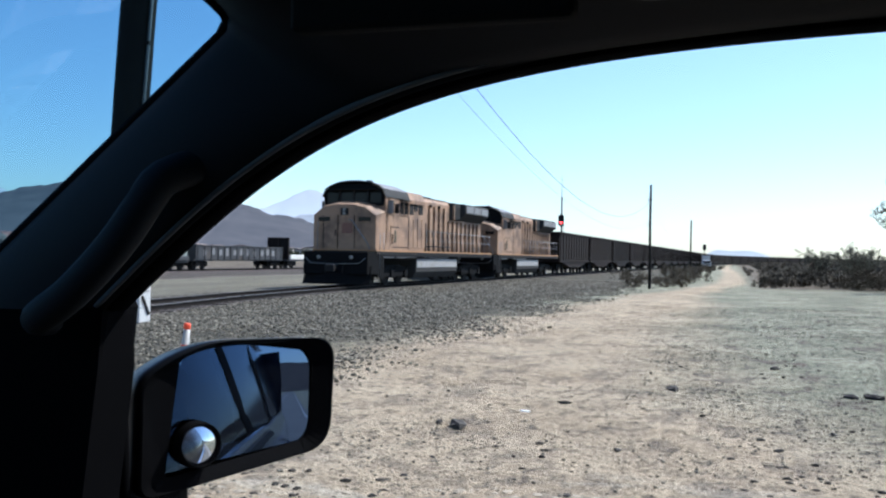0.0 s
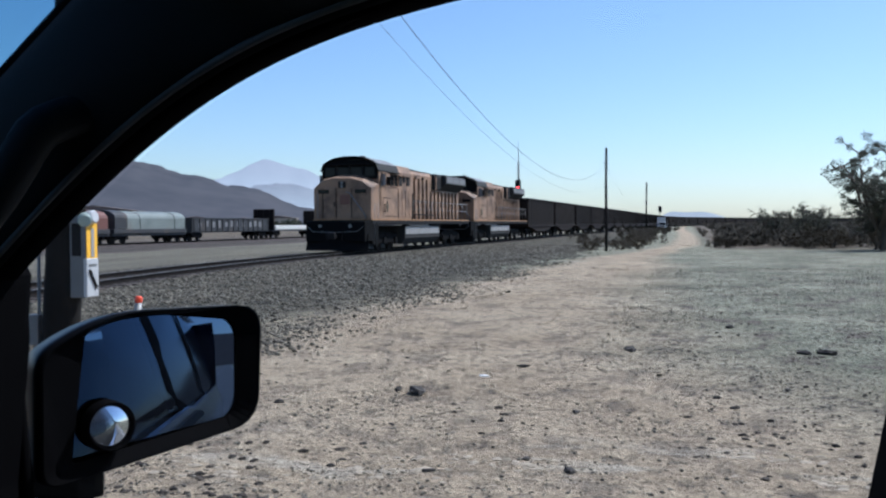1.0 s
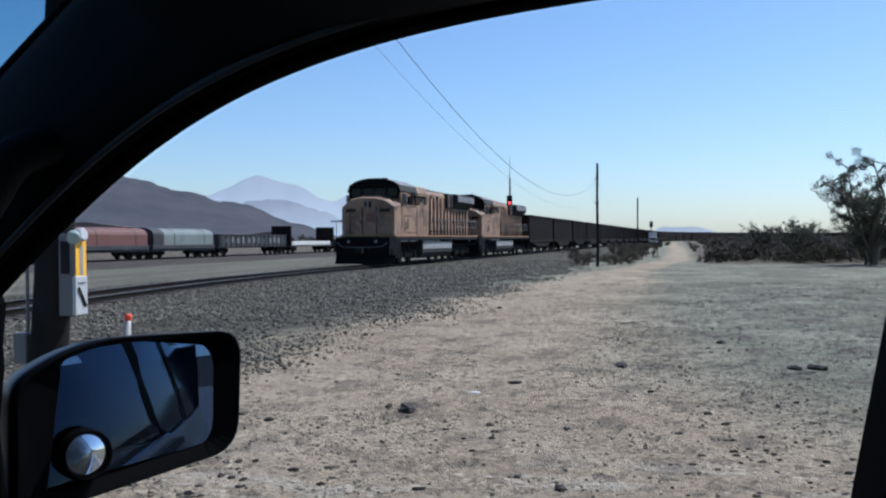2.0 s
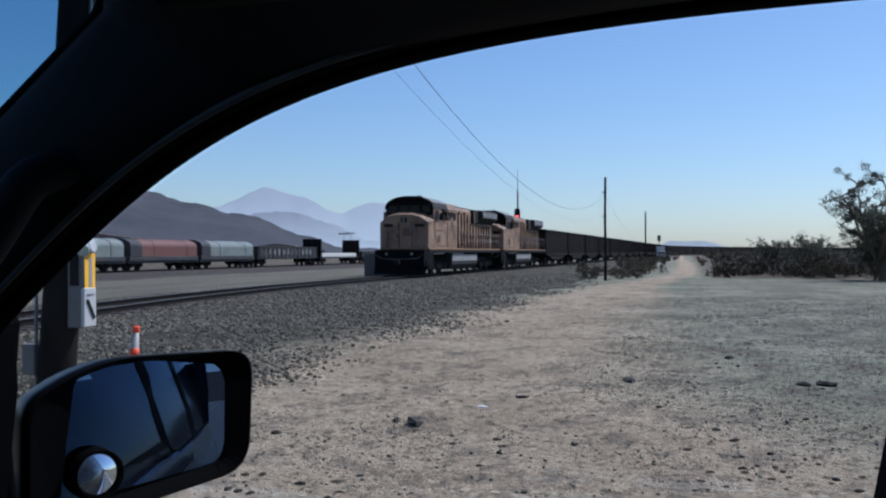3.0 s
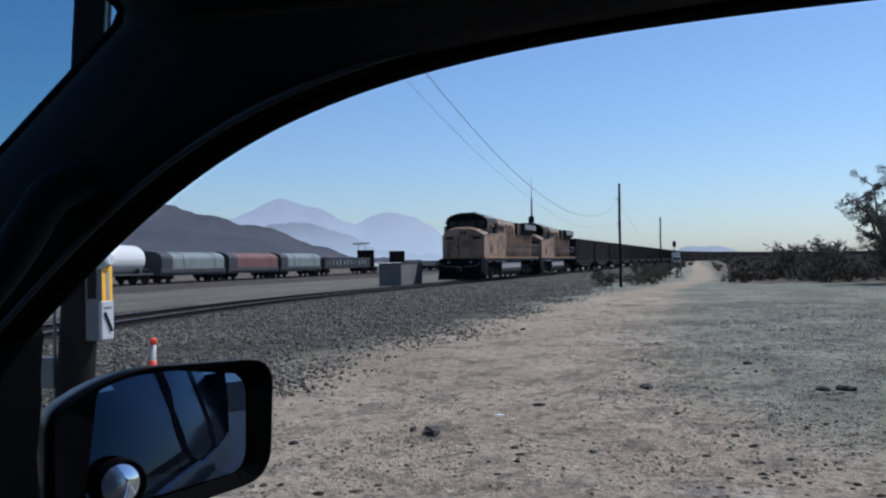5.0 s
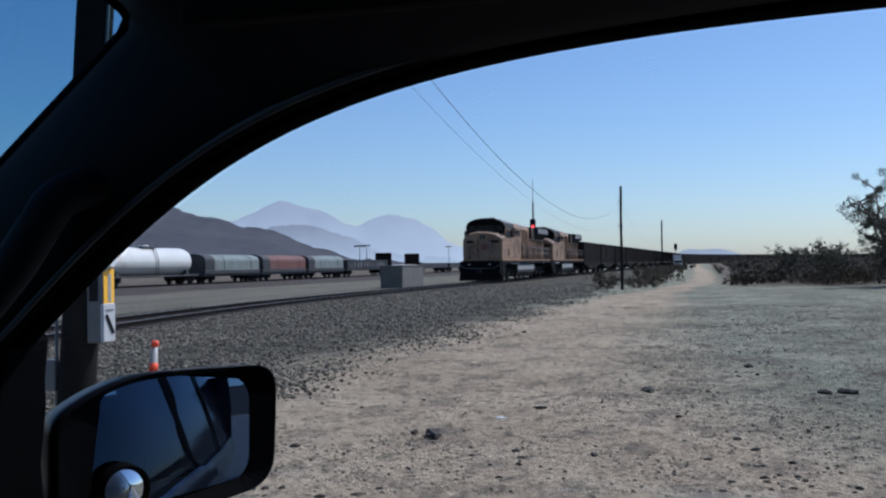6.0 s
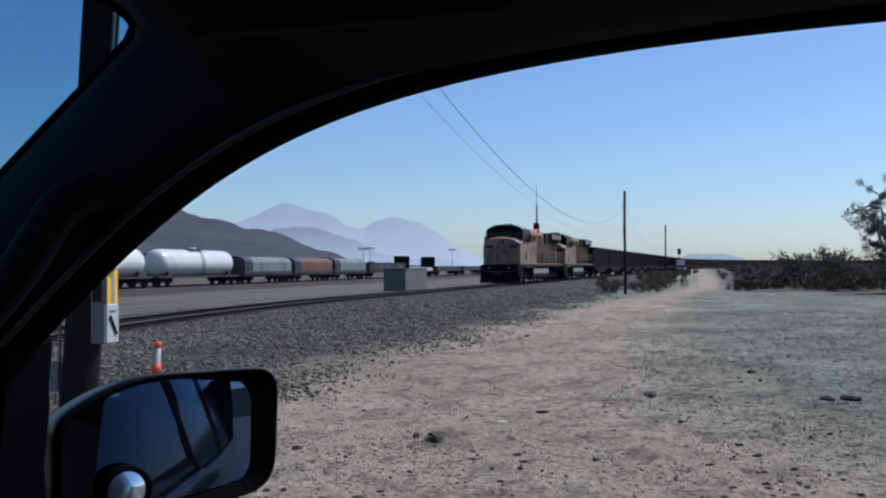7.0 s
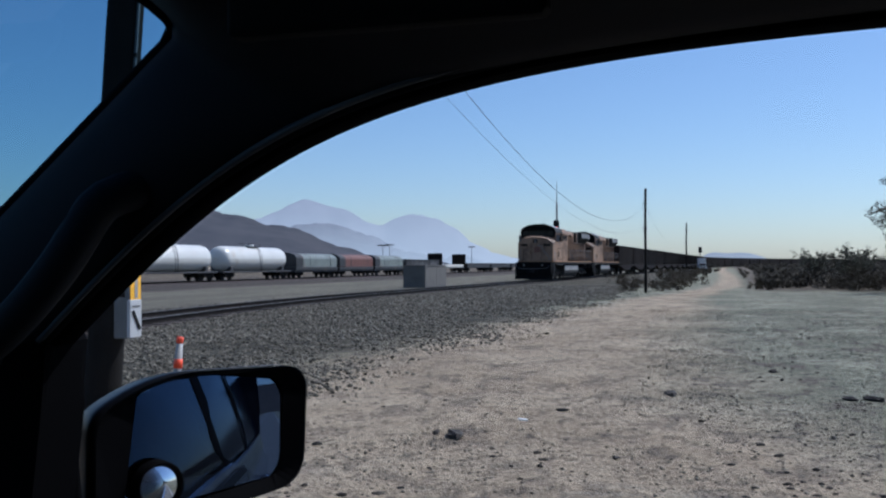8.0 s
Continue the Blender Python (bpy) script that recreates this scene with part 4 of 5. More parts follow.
        part("cut_lever", tube(NB(), [(0, -1.05, 1.02), (s * 1.2, -1.05, 1.06), (s * 1.5, -1.0, 1.3)], 0.018, 6), M_lightgrey, g)
    # emblem shapes
    part("emblem", box(NB(), -0.12, 0.42, -0.02, 0.004, 2.45, 2.95), M_red, nose, "worn red emblem shape")
    # cab with angled windshield and rounded roof
    csec = [(1.60, SILL), (1.60, 4.22), (1.46, 4.56), (0.85, 4.86), (-0.85, 4.86), (-1.46, 4.56), (-1.60, 4.22), (-1.60, SILL)]
    bm = NB()
    strip(bm, [[(x, y + (0.28 if z > 4.4 else 0.0) * (y < 2), z) for x, z in csec + csec[:1]] for y in (1.15, 1.2, 4.3)])
    bm.verts.ensure_lookup_table()
    bm.faces.new([bm.verts[i] for i in range(len(csec))])
    bm.faces.new([bm.verts[len(bm.verts) - 1 - i] for i in range(len(csec))])
    for f in bm.faces:
        f.smooth = False
    cab = part("cab", bm, M_yellow, g, "faded yellow cab")
    roof = [(1.64, 4.20), (1.49, 4.57), (1.25, 4.72), (0.86, 4.88), (0.3, 4.96), (-0.3, 4.96), (-0.86, 4.88), (-1.25, 4.72), (-1.49, 4.57), (-1.64, 4.20)]
    bm = NB()
    strip(bm, [[(x, y, z + 0.012) for x, z in roof] for y in (1.0, 4.35)])
    strip(bm, [[(x, y, z + 0.05) for x, z in roof] for y in (1.0, 4.35)])
    part("cab_roof", bm, M_locogrey, cab, "grey cab roof")
    # sunlight on the roof slopes, painted as light grey panels
    for s in (-1, 1):
        bm = strip(NB(), [[(s * x, y, z + 0.056) for x, z in roof[1:4]] for y in (1.15, 4.25)])
        part("sunlit_slope_panel", bm, M_lightgrey, cab, "sloping roof panel painted pale like a sunlit slope")
    bm = prism(NB(), [(-1.50, 3.80), (1.50, 3.80), (1.55, 4.22), (1.42, 4.53), (0.84, 4.83), (-0.84, 4.83), (-1.42, 4.53), (-1.55, 4.22)], "y", 1.10, 1.16)
    part("windshield_panel", bm, M_black, cab, "dark slanted cab windows")
    for x in (-0.72, 0.0, 0.72):
        part("window_post", box(NB(), x - 0.05, x + 0.05, 1.06, 1.11, 3.88, 4.56), M_under, cab)
    for s in (-1, 1):
        for y0, y1 in ((1.55, 2.15), (3.05, 3.45), (3.62, 4.15)):
            wn_ = part("side_window", box(NB(), s * 1.595, s * 1.615, y0, y1, 3.50, 4.10), M_black, cab, "dark side window")
            part("window_lintel", box(NB(), s * 1.60, s * 1.66, y0 - 0.05, y1 + 0.05, 4.10, 4.15), M_yellow, wn_)
            part("window_sill", box(NB(), s * 1.60, s * 1.65, y0 - 0.05, y1 + 0.05, 3.45, 3.50), M_yellow, wn_)
            part("window_jamb", box(NB(), s * 1.60, s * 1.65, y1, y1 + 0.05, 3.50, 4.10), M_yellow, wn_)
        part("wind_deflector", box(NB(), s * 1.60, s * 1.86, 1.42, 1.46, 3.45, 4.05), M_lightgrey, cab, "light glass wind deflector")
        part("side_mirror", box(NB(), s * 1.62, s * 1.84, 2.30, 2.35, 3.50, 3.95), M_under, cab)
        part("awning", box(NB(), s * 1.60, s * 1.80, 2.95, 4.2, 4.17, 4.21), M_locogrey, cab, "grey sun awning")
        # hatch frame low on the cab side
        for y0, y1, z0, z1 in ((1.75, 3.05, 2.80, 2.85), (1.75, 1.80, 1.85, 2.80), (2.05, 4.25, 1.83, 1.87), (4.24, 4.29, 1.72, 3.6)):
            part("seam", box(NB(), s * 1.595, s * 1.612, y0, y1, z0, z1), M_under, cab, "dark panel seam")
        part("side_hatch", box(NB(), s * 1.595, s * 1.613, 2.32, 2.55, 2.08, 2.66), M_locoglass, cab, "dark slot in the cab side")
        part("hatch_handle", box(NB(), s * 1.60, s * 1.64, 2.0, 2.06, 2.0, 2.5), M_under, cab)
        part("sill_vent", box(NB(), s * 1.61, s * 1.63, 1.9, 2.15, SILL - 0.2, SILL - 0.1), M_black, cab)
    for x0, x1 in ((-1.38, -0.84), (-0.68, -0.06), (0.06, 0.68), (0.84, 1.38)):
        part("cab_window_pane", box(NB(), x0, x1, 1.085, 1.10, 3.95, 4.42), M_locoglass, cab, "dark cab window pane")
    part("sun_shade", box(NB(), -1.46, 1.46, 0.86, 1.12, 4.56, 4.59), M_under, cab, "dark visor over the cab windows")
    part("roof_dome", tube(NB(), [(0.3, 2.2, 4.98), (0.3, 2.2, 5.10)], 0.18, 12), M_lightgrey, cab, "antenna dome")
    part("horn", tube(NB(), [(-0.5, 3.4, 5.02), (-0.5, 4.0, 5.02)], 0.07, 8), M_under, cab)
    # equipment cabin: as wide as the cab
    bm = prism(NB(), [(-1.56, SILL), (1.56, SILL), (1.56, 4.30), (1.36, 4.70), (-1.36, 4.70), (-1.56, 4.30)], "y", 4.3, 6.9)
    aux = part("auxiliary_cab", bevel(bm, 0.02), M_yellow, g, "yellow equipment cabin with louvres")
    for s in (-1, 1):
        for y, w, z0 in ((4.5, 0.55, 3.55), (5.2, 0.45, 3.75), (5.85, 0.6, 3.60)):
            part("louvre", box(NB(), s * 1.56, s * 1.585, y, y + w, z0, 4.10), M_under, aux, "dark louvre")
            part("louvre_hood", box(NB(), s * 1.56, s * 1.66, y - 0.04, y + w + 0.04, 4.10, 4.13), M_yellow, aux)
        for y in (4.42, 5.05, 5.68, 6.31):
            part("cabinet_door", bevel(box(NB(), s * 1.56, s * 1.585, y, y + 0.54, SILL + 0.15, 3.35), 0.008), M_yellow, aux)
        # dark bar in place of the shadow line along the cabin's rear edge
        part("corner_shadow_bar", tube(NB(), [(s * 1.60, 6.88, SILL), (s * 1.60, 6.88, 3.2)], 0.035, 6), M_under, aux)
    # hood
    bm = prism(NB(), [(-1.08, SILL), (1.08, SILL), (1.08, 4.42), (0.92, 4.62), (-0.92, 4.62), (-1.08, 4.42)], "y", 6.9, 12.6)
    hood = part("hood", bevel(bm, 0.02), M_yellow, g, "faded yellow engine hood")
    bm = prism(NB(), [(-1.06, SILL), (1.06, SILL), (1.06, 3.62), (-1.06, 3.62)], "y", 12.6, 19.3)
    part("engine_bay", bevel(bm, 0.02), M_yellow, g, "dirty yellow engine bay below the radiators")
    door_rnd = random.Random(14)
    for k in range(14):
        y = 7.05 + k * 0.86
        for s in (-1, 1):
            top_z = 4.1 if y < 12 else 3.4
            d = part("hood_door", bevel(box(NB(), s * 1.08, s * 1.12, y, y + 0.62, SILL + 0.12, top_z), 0.008), M_yellow, hood)
            part("door_latch", box(NB(), s * 1.105, s * 1.14, y + 0.52, y + 0.57, 2.5, 2.9), M_under, d)
            # door gap widened into a dark strip that paints the rib's shadow streak
            part("door_gap_shade", box(NB(), s * 1.08, s * 1.095, y + 0.65, y + 0.65 + door_rnd.uniform(0.05, 0.15), SILL + door_rnd.uniform(0.2, 0.9), top_z - door_rnd.uniform(0.0, 0.5)), M_under, hood, "dark strip for the gap and rib shadow between hood doors")
            part("hood_rib", box(NB(), s * 1.08, s * 1.20, y - 0.05, y - 0.01, SILL, top_z + 0.1), M_yellow, hood)
    for s in (-1, 1):
        for y in (7.2, 8.9, 10.4):
            part("lifting_lug", box(NB(), s * 1.08, s * 1.20, y, y + 0.12, 4.12, 4.3), M_under, hood)
        part("hood_pipe", tube(NB(), [(s * 1.24, 7.0, 1.98), (s * 1.24, 12.4, 1.98)], 0.035, 6), M_under, hood)
    part("hood_roof", box(NB(), -0.92, 0.92, 6.95, 12.7, 4.621, 4.68), M_locogrey, hood, "grey hood roof")
    part("exhaust_stack", bevel(box(NB(), -0.5, 0.5, 9.6, 10.9, 4.68, 4.80), 0.03), M_under, hood, "sooty exhaust stack")
    part("blower_housing", bevel(box(NB(), -1.28, 1.28, 12.6, 14.1, 3.62, 4.62), 0.04), M_locogrey, hood, "grey blower housing")
    for s in (-1, 1):
        part("blower_grille", box(NB(), s * 1.28, s * 1.30, 12.75, 13.95, 3.7, 4.4), M_under, hood, "dark grille")
        part("blower_post", box(NB(), s * 1.28, s * 1.36, 12.62, 12.74, 3.6, 4.45), M_yellow, hood)
    bm = prism(NB(), [(-1.06, 3.62), (1.06, 3.62), (1.58, 4.05), (1.58, 4.55), (1.44, 4.64), (-1.44, 4.64), (-1.58, 4.55), (-1.58, 4.05)], "y", 14.2, 19.3)
    rad = part("radiator_wing", bevel(bm, 0.03), M_locogrey, g, "grey overhanging radiator housing")
    for s in (-1, 1):
        for k in range(3):
            part("radiator_panel", box(NB(), s * 1.58, s * 1.595, 14.4 + 1.62 * k, 15.9 + 1.62 * k, 4.12, 4.52), M_lightgrey, rad, "light grey radiator panel")
    # railings along the walkway and tail
    for s in (-1, 1):
        for k in range(11):
            y = 7.1 + 1.26 * k
            part("stanchion", tube(NB(), [(s * 1.56, y, SILL), (s * 1.56, y, SILL + 1.08)], 0.02, 6), M_lightgrey, g)
        bm = tube(NB(), [(s * 1.56, 7.0, SILL + 1.08), (s * 1.56, 19.8, SILL + 1.08)], 0.022, 6)
        tube(bm, [(s * 1.56, 7.0, SILL + 0.58), (s * 1.56, 19.8, SILL + 0.58)], 0.016, 6)
        part("handrail", bm, M_lightgrey, g, "light grey walkway handrail")
    # fuel tank with light upper band
    bm = prism(NB(), [(-1.45, 1.30), (1.45, 1.30), (1.45, 0.62), (1.25, 0.28), (-1.25, 0.28), (-1.45, 0.62)], "y", 5.9, 13.0)
    ft_ = part("fuel_tank", bevel(bm, 0.05, 2), M_locogrey, g, "dusty dark grey fuel tank")
    for s in (-1, 1):
        part("tank_band", bevel(box(NB(), s * 1.45, s * 1.47, 6.0, 12.9, 0.84, 1.30), 0.01), M_tankband, ft_, "light grey upper tank side")
    for s in (-1, 1):
        part("air_reservoir", tube(NB(), [(s * 1.05, 13.2, 1.2), (s * 1.05, 14.2, 1.2)], 0.2, 12), M_under, g)
    moving = []
    truck(g, 3.15, 3, 1.85, moving)
    truck(g, 16.6, 3, 1.85, moving)
    WHEELS.extend(moving)
    return g


def hopper(first_label):
    """An open-top brown bulk car, 15.8 m over couplers."""
    g = thing("hopper_car", pose(0, 0, 0), first_label, "freight car", "train of brown hopper cars")
    L = 15.2
    bm = prism(NB(), [(0.3, 1.15), (2.2, 1.0), (5.0, 0.62), (L - 5.0, 0.62), (L - 2.2, 1.0), (L - 0.3, 1.15), (L, 1.3), (L, 3.75), (0, 3.75), (0, 1.3)], "x", -1.50, 1.50)
    body = part("body", bm, M_hopper, g, "rust-brown steel car body")
    bm = box(NB(), -1.58, 1.58, -0.05, L + 0.05, 3.70, 3.85)
    box(bm, -1.58, 1.58, -0.04, L + 0.04, 1.14, 1.30)
    part("top_chord", bm, M_hopper, g, "steel top chord")
    rb = part("side_rib", bevel(box(NB(), 1.5, 1.57, -0.07, 0.07, 1.2, 3.72), 0.01), M_hopper, g)
    rb.matrix_basis = pose(0, 0.4, 0)
    for k in range(1, 12):
        again(rb, 0, 0.4 + k * (L - 0.8) / 11, 0)
    bm = NB()
    for s in (0.5, 1.2):
        tube(bm, [(s, -0.08, 1.2), (s, -0.08, 3.7)], 0.02, 6)
    for k in range(7):
        tube(bm, [(0.5, -0.08, 1.4 + 0.35 * k), (1.2, -0.08, 1.4 + 0.35 * k)], 0.016, 6)
    part("end_ladder", bm, M_hopper, g)
    truck(g, 1.75, 2, 1.75)
    truck(g, L - 1.75, 2, 1.75)
    coupler(g, 0, -1)
    coupler(g, L, 1)
    return g


LOCO_Y0, LOCO_V = 40.45, 5.2
TRAIN = []           # thing, offset of its front behind the leader's nose, length
a = locomotive(True)
b = locomotive(False)
TRAIN += [(a, 0.0, 20.1), (b, 21.7, 20.1)]
h1 = hopper("rust-brown open-top hopper car with ribbed sides")
pos = 42.9
TRAIN.append((h1, pos, 15.2))
for k in range(38):
    pos += 16.1
    TRAIN.append((copy_thing(h1, pose(0, 0, 0)), pos, 15.2))


# ---- yard cars ----
def flat_base(g, L, z0=0.95, z1=1.15):
    part("underframe", bevel(box(NB(), -1.35, 1.35, 0, L, z0, z1), 0.02), M_darkcar, g, "black underframe")
    truck(g, 1.7, 2, 1.75)
    truck(g, L - 1.7, 2, 1.75)
    coupler(g, 0, -1)
    coupler(g, L, 1)


def coil_car(label, material, L=13.9):
    g = thing("coil_car", pose(0, 0, 0), label, "freight car", "yard freight cars")
    flat_base(g, L, 0.75, 1.1)
    part("side_sill", bevel(box(NB(), -1.5, 1.5, 0.1, L - 0.1, 1.0, 1.45), 0.03), M_darkcar, g, "black side sill")
    arc = [(-1.46, 1.45)] + [(-1.46 + 0.0, 2.55)] + [(1.46 * math.cos(math.pi * (1 - k / 8)) * 1.0, 2.55 + 0.75 * math.sin(math.pi * k / 8)) for k in range(1, 8)] + [(1.46, 2.55), (1.46, 1.45)]
    part("hood_cover", bevel(prism(NB(), arc, "y", 2.4, L - 0.35), 0.02), material, g, "rounded steel coil hood")
    part("hood_end", prism(NB(), [(x * 1.02, z + 0.05) for x, z in arc], "y", 0.25, 2.4), M_darkcar, g, "dark hood end")
    for y in (4.6, L - 2.6):
        part("hood_strap", prism(NB(), [(x * 1.012, z + 0.02) for x, z in arc], "y", y, y + 0.12), M_darkcar, g)
    return g


def tank_car(label, L=17.2):
    g = thing("tank_car", pose(0, 0, 0), label, "freight car", "yard freight cars")
    flat_base(g, L, 0.85, 1.05)
    rings, bm = [], NB()
    for y, r in ((0.9, 0.1), (0.95, 0.7), (1.15, 1.15), (1.5, 1.38), (2.0, 1.45), (L - 2.0, 1.45), (L - 1.5, 1.38), (L - 1.15, 1.15), (L - 0.95, 0.7), (L - 0.9, 0.1)):
        rings.append([(r * math.cos(t), y, 2.48 + r * math.sin(t)) for t in (2 * math.pi * k / 32 for k in range(33))])
    strip(bm, rings)
    tk = part("tank", bm, M_tank, g, "white cylindrical tank")
    part("dome", bevel(tube(NB(), [(0, L / 2, 3.88), (0, L / 2, 4.2)], 0.55, 16), 0.03), M_tank, tk, "loading dome")
    bm = tube(NB(), [(0.7, L / 2 - 1.4, 4.35), (0.7, L / 2 + 1.4, 4.35)], 0.03, 6)
    tube(bm, [(-0.7, L / 2 - 1.4, 4.35), (-0.7, L / 2 + 1.4, 4.35)], 0.03, 6)
    box(bm, -0.8, 0.8, L / 2 - 1.4, L / 2 + 1.4, 3.9, 3.96)
    for y in (-1.4, 1.4):
        tube(bm, [(0.7, L / 2 + y, 3.9), (0.7, L / 2 + y, 4.35)], 0.03, 6)
    part("platform", bm, M_darkcar, g, "dome platform with rails")
    for y in (2.2, L - 2.2):
        part("saddle", bevel(box(NB(), -1.3, 1.3, y - 0.3, y + 0.3, 1.0, 1.6), 0.03), M_darkcar, g)
    bm = tube(NB(), [(1.47, L / 2, 1.0), (1.52, L / 2, 2.5), (1.2, L / 2, 3.6), (0.8, L / 2, 3.95)], 0.03, 6)
    tube(bm, [(1.47, L / 2 + 0.45, 1.0), (1.52, L / 2 + 0.45, 2.5), (1.2, L / 2 + 0.45, 3.6), (0.8, L / 2 + 0.45, 3.95)], 0.03, 6)
    part("ladder", bm, M_darkcar, g)
    return g


def gondola(label, L=20.4, ribs=True, top=2.55):
    g = thing("gondola_car", pose(0, 0, 0), label, "freight car", "yard freight cars")
    flat_base(g, L)
    bm = box(NB(), -1.45, 1.45, 0.2, L - 0.2, 1.1, top)
    part("body", bm, M_darkcar, g, "black steel gondola body")
    part("top_chord", box(NB(), -1.52, 1.52, 0.15, L - 0.15, top, top + 0.12), M_darkcar, g)
    if ribs:
        r = part("side_rib", box(NB(), 1.45, 1.53, -0.08, 0.08, 1.1, top), M_darkcar, g)
        r.matrix_basis = pose(0, 0.6, 0)
        for k in range(1, 15):
            again(r, 0, 0.6 + k * (L - 1.2) / 14, 0)
        # sprayed tags, illegible: pale bars
        rnd = random.Random(4)
        for k in range(11):
            y = 1.8 + k * 1.55 + rnd.uniform(-0.1, 0.1)
            part("paint_tag", box(NB(), 1.452, 1.462, y, y + rnd.uniform(0.5, 0.95), 1.45 + rnd.uniform(0, 0.2), 2.2 + rnd.uniform(-0.1, 0.2)), M_lightgrey, g, "pale sprayed bar")
    return g


def bulkhead_flat(label, L=17.7):
    g = thing("bulkhead_flat_car", pose(0, 0, 0), label, "freight car", "yard freight cars")
    flat_base(g, L)
    for y in (0.1, L - 0.5):
        bm = box(NB(), -1.5, 1.5, y, y + 0.4, 1.1, 3.95)
        bevel(bm, 0.05)
        b_ = part("bulkhead", bm, M_hopper, g, "dark brown end bulkhead")
        for x in (-0.9, 0, 0.9):
            part("bulkhead_rib", box(NB(), x - 0.08, x + 0.08, y - 0.07, y, 1.1, 3.85), M_hopper, b_)
    part("load", bevel(box(NB(), -1.3, 1.3, 1.2, L - 1.2, 1.15, 1.75), 0.05), M_tank, g, "white wrapped low load")
    return g


YARD_Y0, YARD_V = 86.1, 8.6     # right-hand end of the third hood car at the start, speed
YARD = []
c3 = coil_car("freight car with a weathered pale grey coil hood", M_coilgrey)
YARD.append((c3, -13.9))
c2 = coil_car("freight car with a rusty red coil hood", M_coilred)
YARD.append((c2, -28.3))
c1 = coil_car("freight car with a weathered grey coil hood", M_coilgrey)
YARD.append((c1, -42.7))
t1 = tank_car("white tank car with rust-streaked shell")
YARD.append((t1, -61.0))
YARD.append((copy_thing(t1, pose(0, 0, 0)), -79.2))
YARD.append((copy_thing(t1, pose(0, 0, 0)), -97.4))
gd = gondola("black gondola car with pale sprayed tags")
YARD.append((gd, 1.0))
bf = bulkhead_flat("flat car with dark brown end bulkheads and a white low load")
YARD.append((bf, 22.6))
g2 = gondola("empty low black gondola car", ribs=False, top=1.9)
pos = 41.6
YARD.append((g2, pos))
for k in range(7):
    pos += 21.5
    YARD.append((copy_thing(g2, pose(0, 0, 0)), pos))

# ---- signal, cabinet, poles ----
sg = thing("signal_mast", pose(-21.0, 118.2, 0), "tall dark signal mast with a red light and whip antenna", "railway signal")
part("mast", tube(NB(), [(0, 0, 0), (0, 0, 9.4)], 0.14, 10, 0.11), M_wire, sg, "dark steel mast")
part("antenna", tube(NB(), [(0, 0, 9.4), (0, 0, 12.2)], 0.05, 6, 0.03), M_lightgrey, sg, "thin whip antenna")
bm = prism(NB(), rounded([(-0.36, 5.80), (0.36, 5.80), (0.36, 7.15), (-0.36, 7.15)], [0.15] * 4, 4), "y", -0.4, -0.32)
part("signal_head", bm, M_under, sg, "black signal head")
for z, mt in ((6.75, M_under), (6.20, M_redlight)):
    part("signal_lens", tube(NB(), [(0, -0.46, z), (0, -0.40, z)], 0.16, 14), mt, sg, "lit red signal lens" if mt is M_redlight else "dark signal lens")
    part("lens_hood", tube(NB(), [(0, -0.62, z + 0.17), (0, -0.40, z + 0.17)], 0.06, 8), M_under, sg)
part("ladder", tube(NB(), [(0.25, 0.1, 0), (0.25, 0.1, 6.5)], 0.03, 6), M_wire, sg)

cb = thing("equipment_cabinet", pose(-20.94, 64.2, 0), "grey concrete-coloured trackside equipment cabinet", "cabinet")
part("body", bevel(box(NB(), -0.8, 0.8, -2.55, 2.55, 0, 1.50), 0.02), M_concrete, cb, "grey cabinet body")
part("lid", bevel(box(NB(), -0.86, 0.86, -2.61, 2.61, 1.50, 1.56), 0.015), M_concrete, cb, "flat lid")
for y in (-1.25, 1.25):
    part("door", bevel(box(NB(), 0.8, 0.815, y - 1.2, y + 1.2, 0.12, 1.45), 0.005), M_concrete, cb)
part("door", bevel(box(NB(), -0.72, 0.72, -2.566, -2.55, 0.12, 1.45), 0.005), M_concrete, cb)


def wood_pole(x, y, h, r0, r1, lean, label, dx=0.0):
    g = thing("utility_pole", pose(x, y, 0), label, "utility pole", "line of utility poles")
    bm = NB()
    tube(bm, [(dx + lean * z + 0.012 * math.sin(z * 1.3), 0, z) for z in [-0.3 + (h + 0.3) * k / 14 for k in range(15)]], r0, 14, r1)
    part("shaft", bm, M_bark, g, "dark weathered wooden shaft")
    for dz in (0.9, 2.3):
        part("bracket", box(NB(), -0.16 + lean * h, 0.10 + lean * h, -0.03, 0.03, h - dz, h - dz + 0.07), M_wire, g)
    return g


P1 = wood_pole(-4.58, 54.3, 5.88, 0.082, 0.066, 0.0, "bare dark wooden utility pole in dry brush")
P2 = wood_pole(-4.9, 114.0, 6.4, 0.10, 0.085, 0.0, "bare dark wooden utility pole farther along the track")
NPX, NPY = -4.93, 6.62
NP = wood_pole(NPX, NPY, 7.2, 0.148, 0.142, 0.073, "thick weathered utility pole with electrical boxes, close to the car", -0.087)


def px(z):
    return 0.073 * z - 0.087


# electrical gear on the near pole
part("meter_box", bevel(box(NB(), 0.140, 0.285, -0.10, 0.052, 1.005, 1.66), 0.006), M_boxgrey, NP, "grey metal meter box")
part("warning_label", box(NB(), 0.286, 0.291, -0.088, 0.048, 1.315, 1.60), M_boxyellow, NP, "yellow-orange warning label")
part("label_panel", box(NB(), 0.291, 0.294, -0.035, 0.005, 1.33, 1.56), M_white, NP, "white bar on the label")
sw = part("switch_box", bevel(box(NB(), 0.265, 0.297, -0.104, 0.056, 1.01, 1.32), 0.006), M_boxwhite, NP, "white switch box")
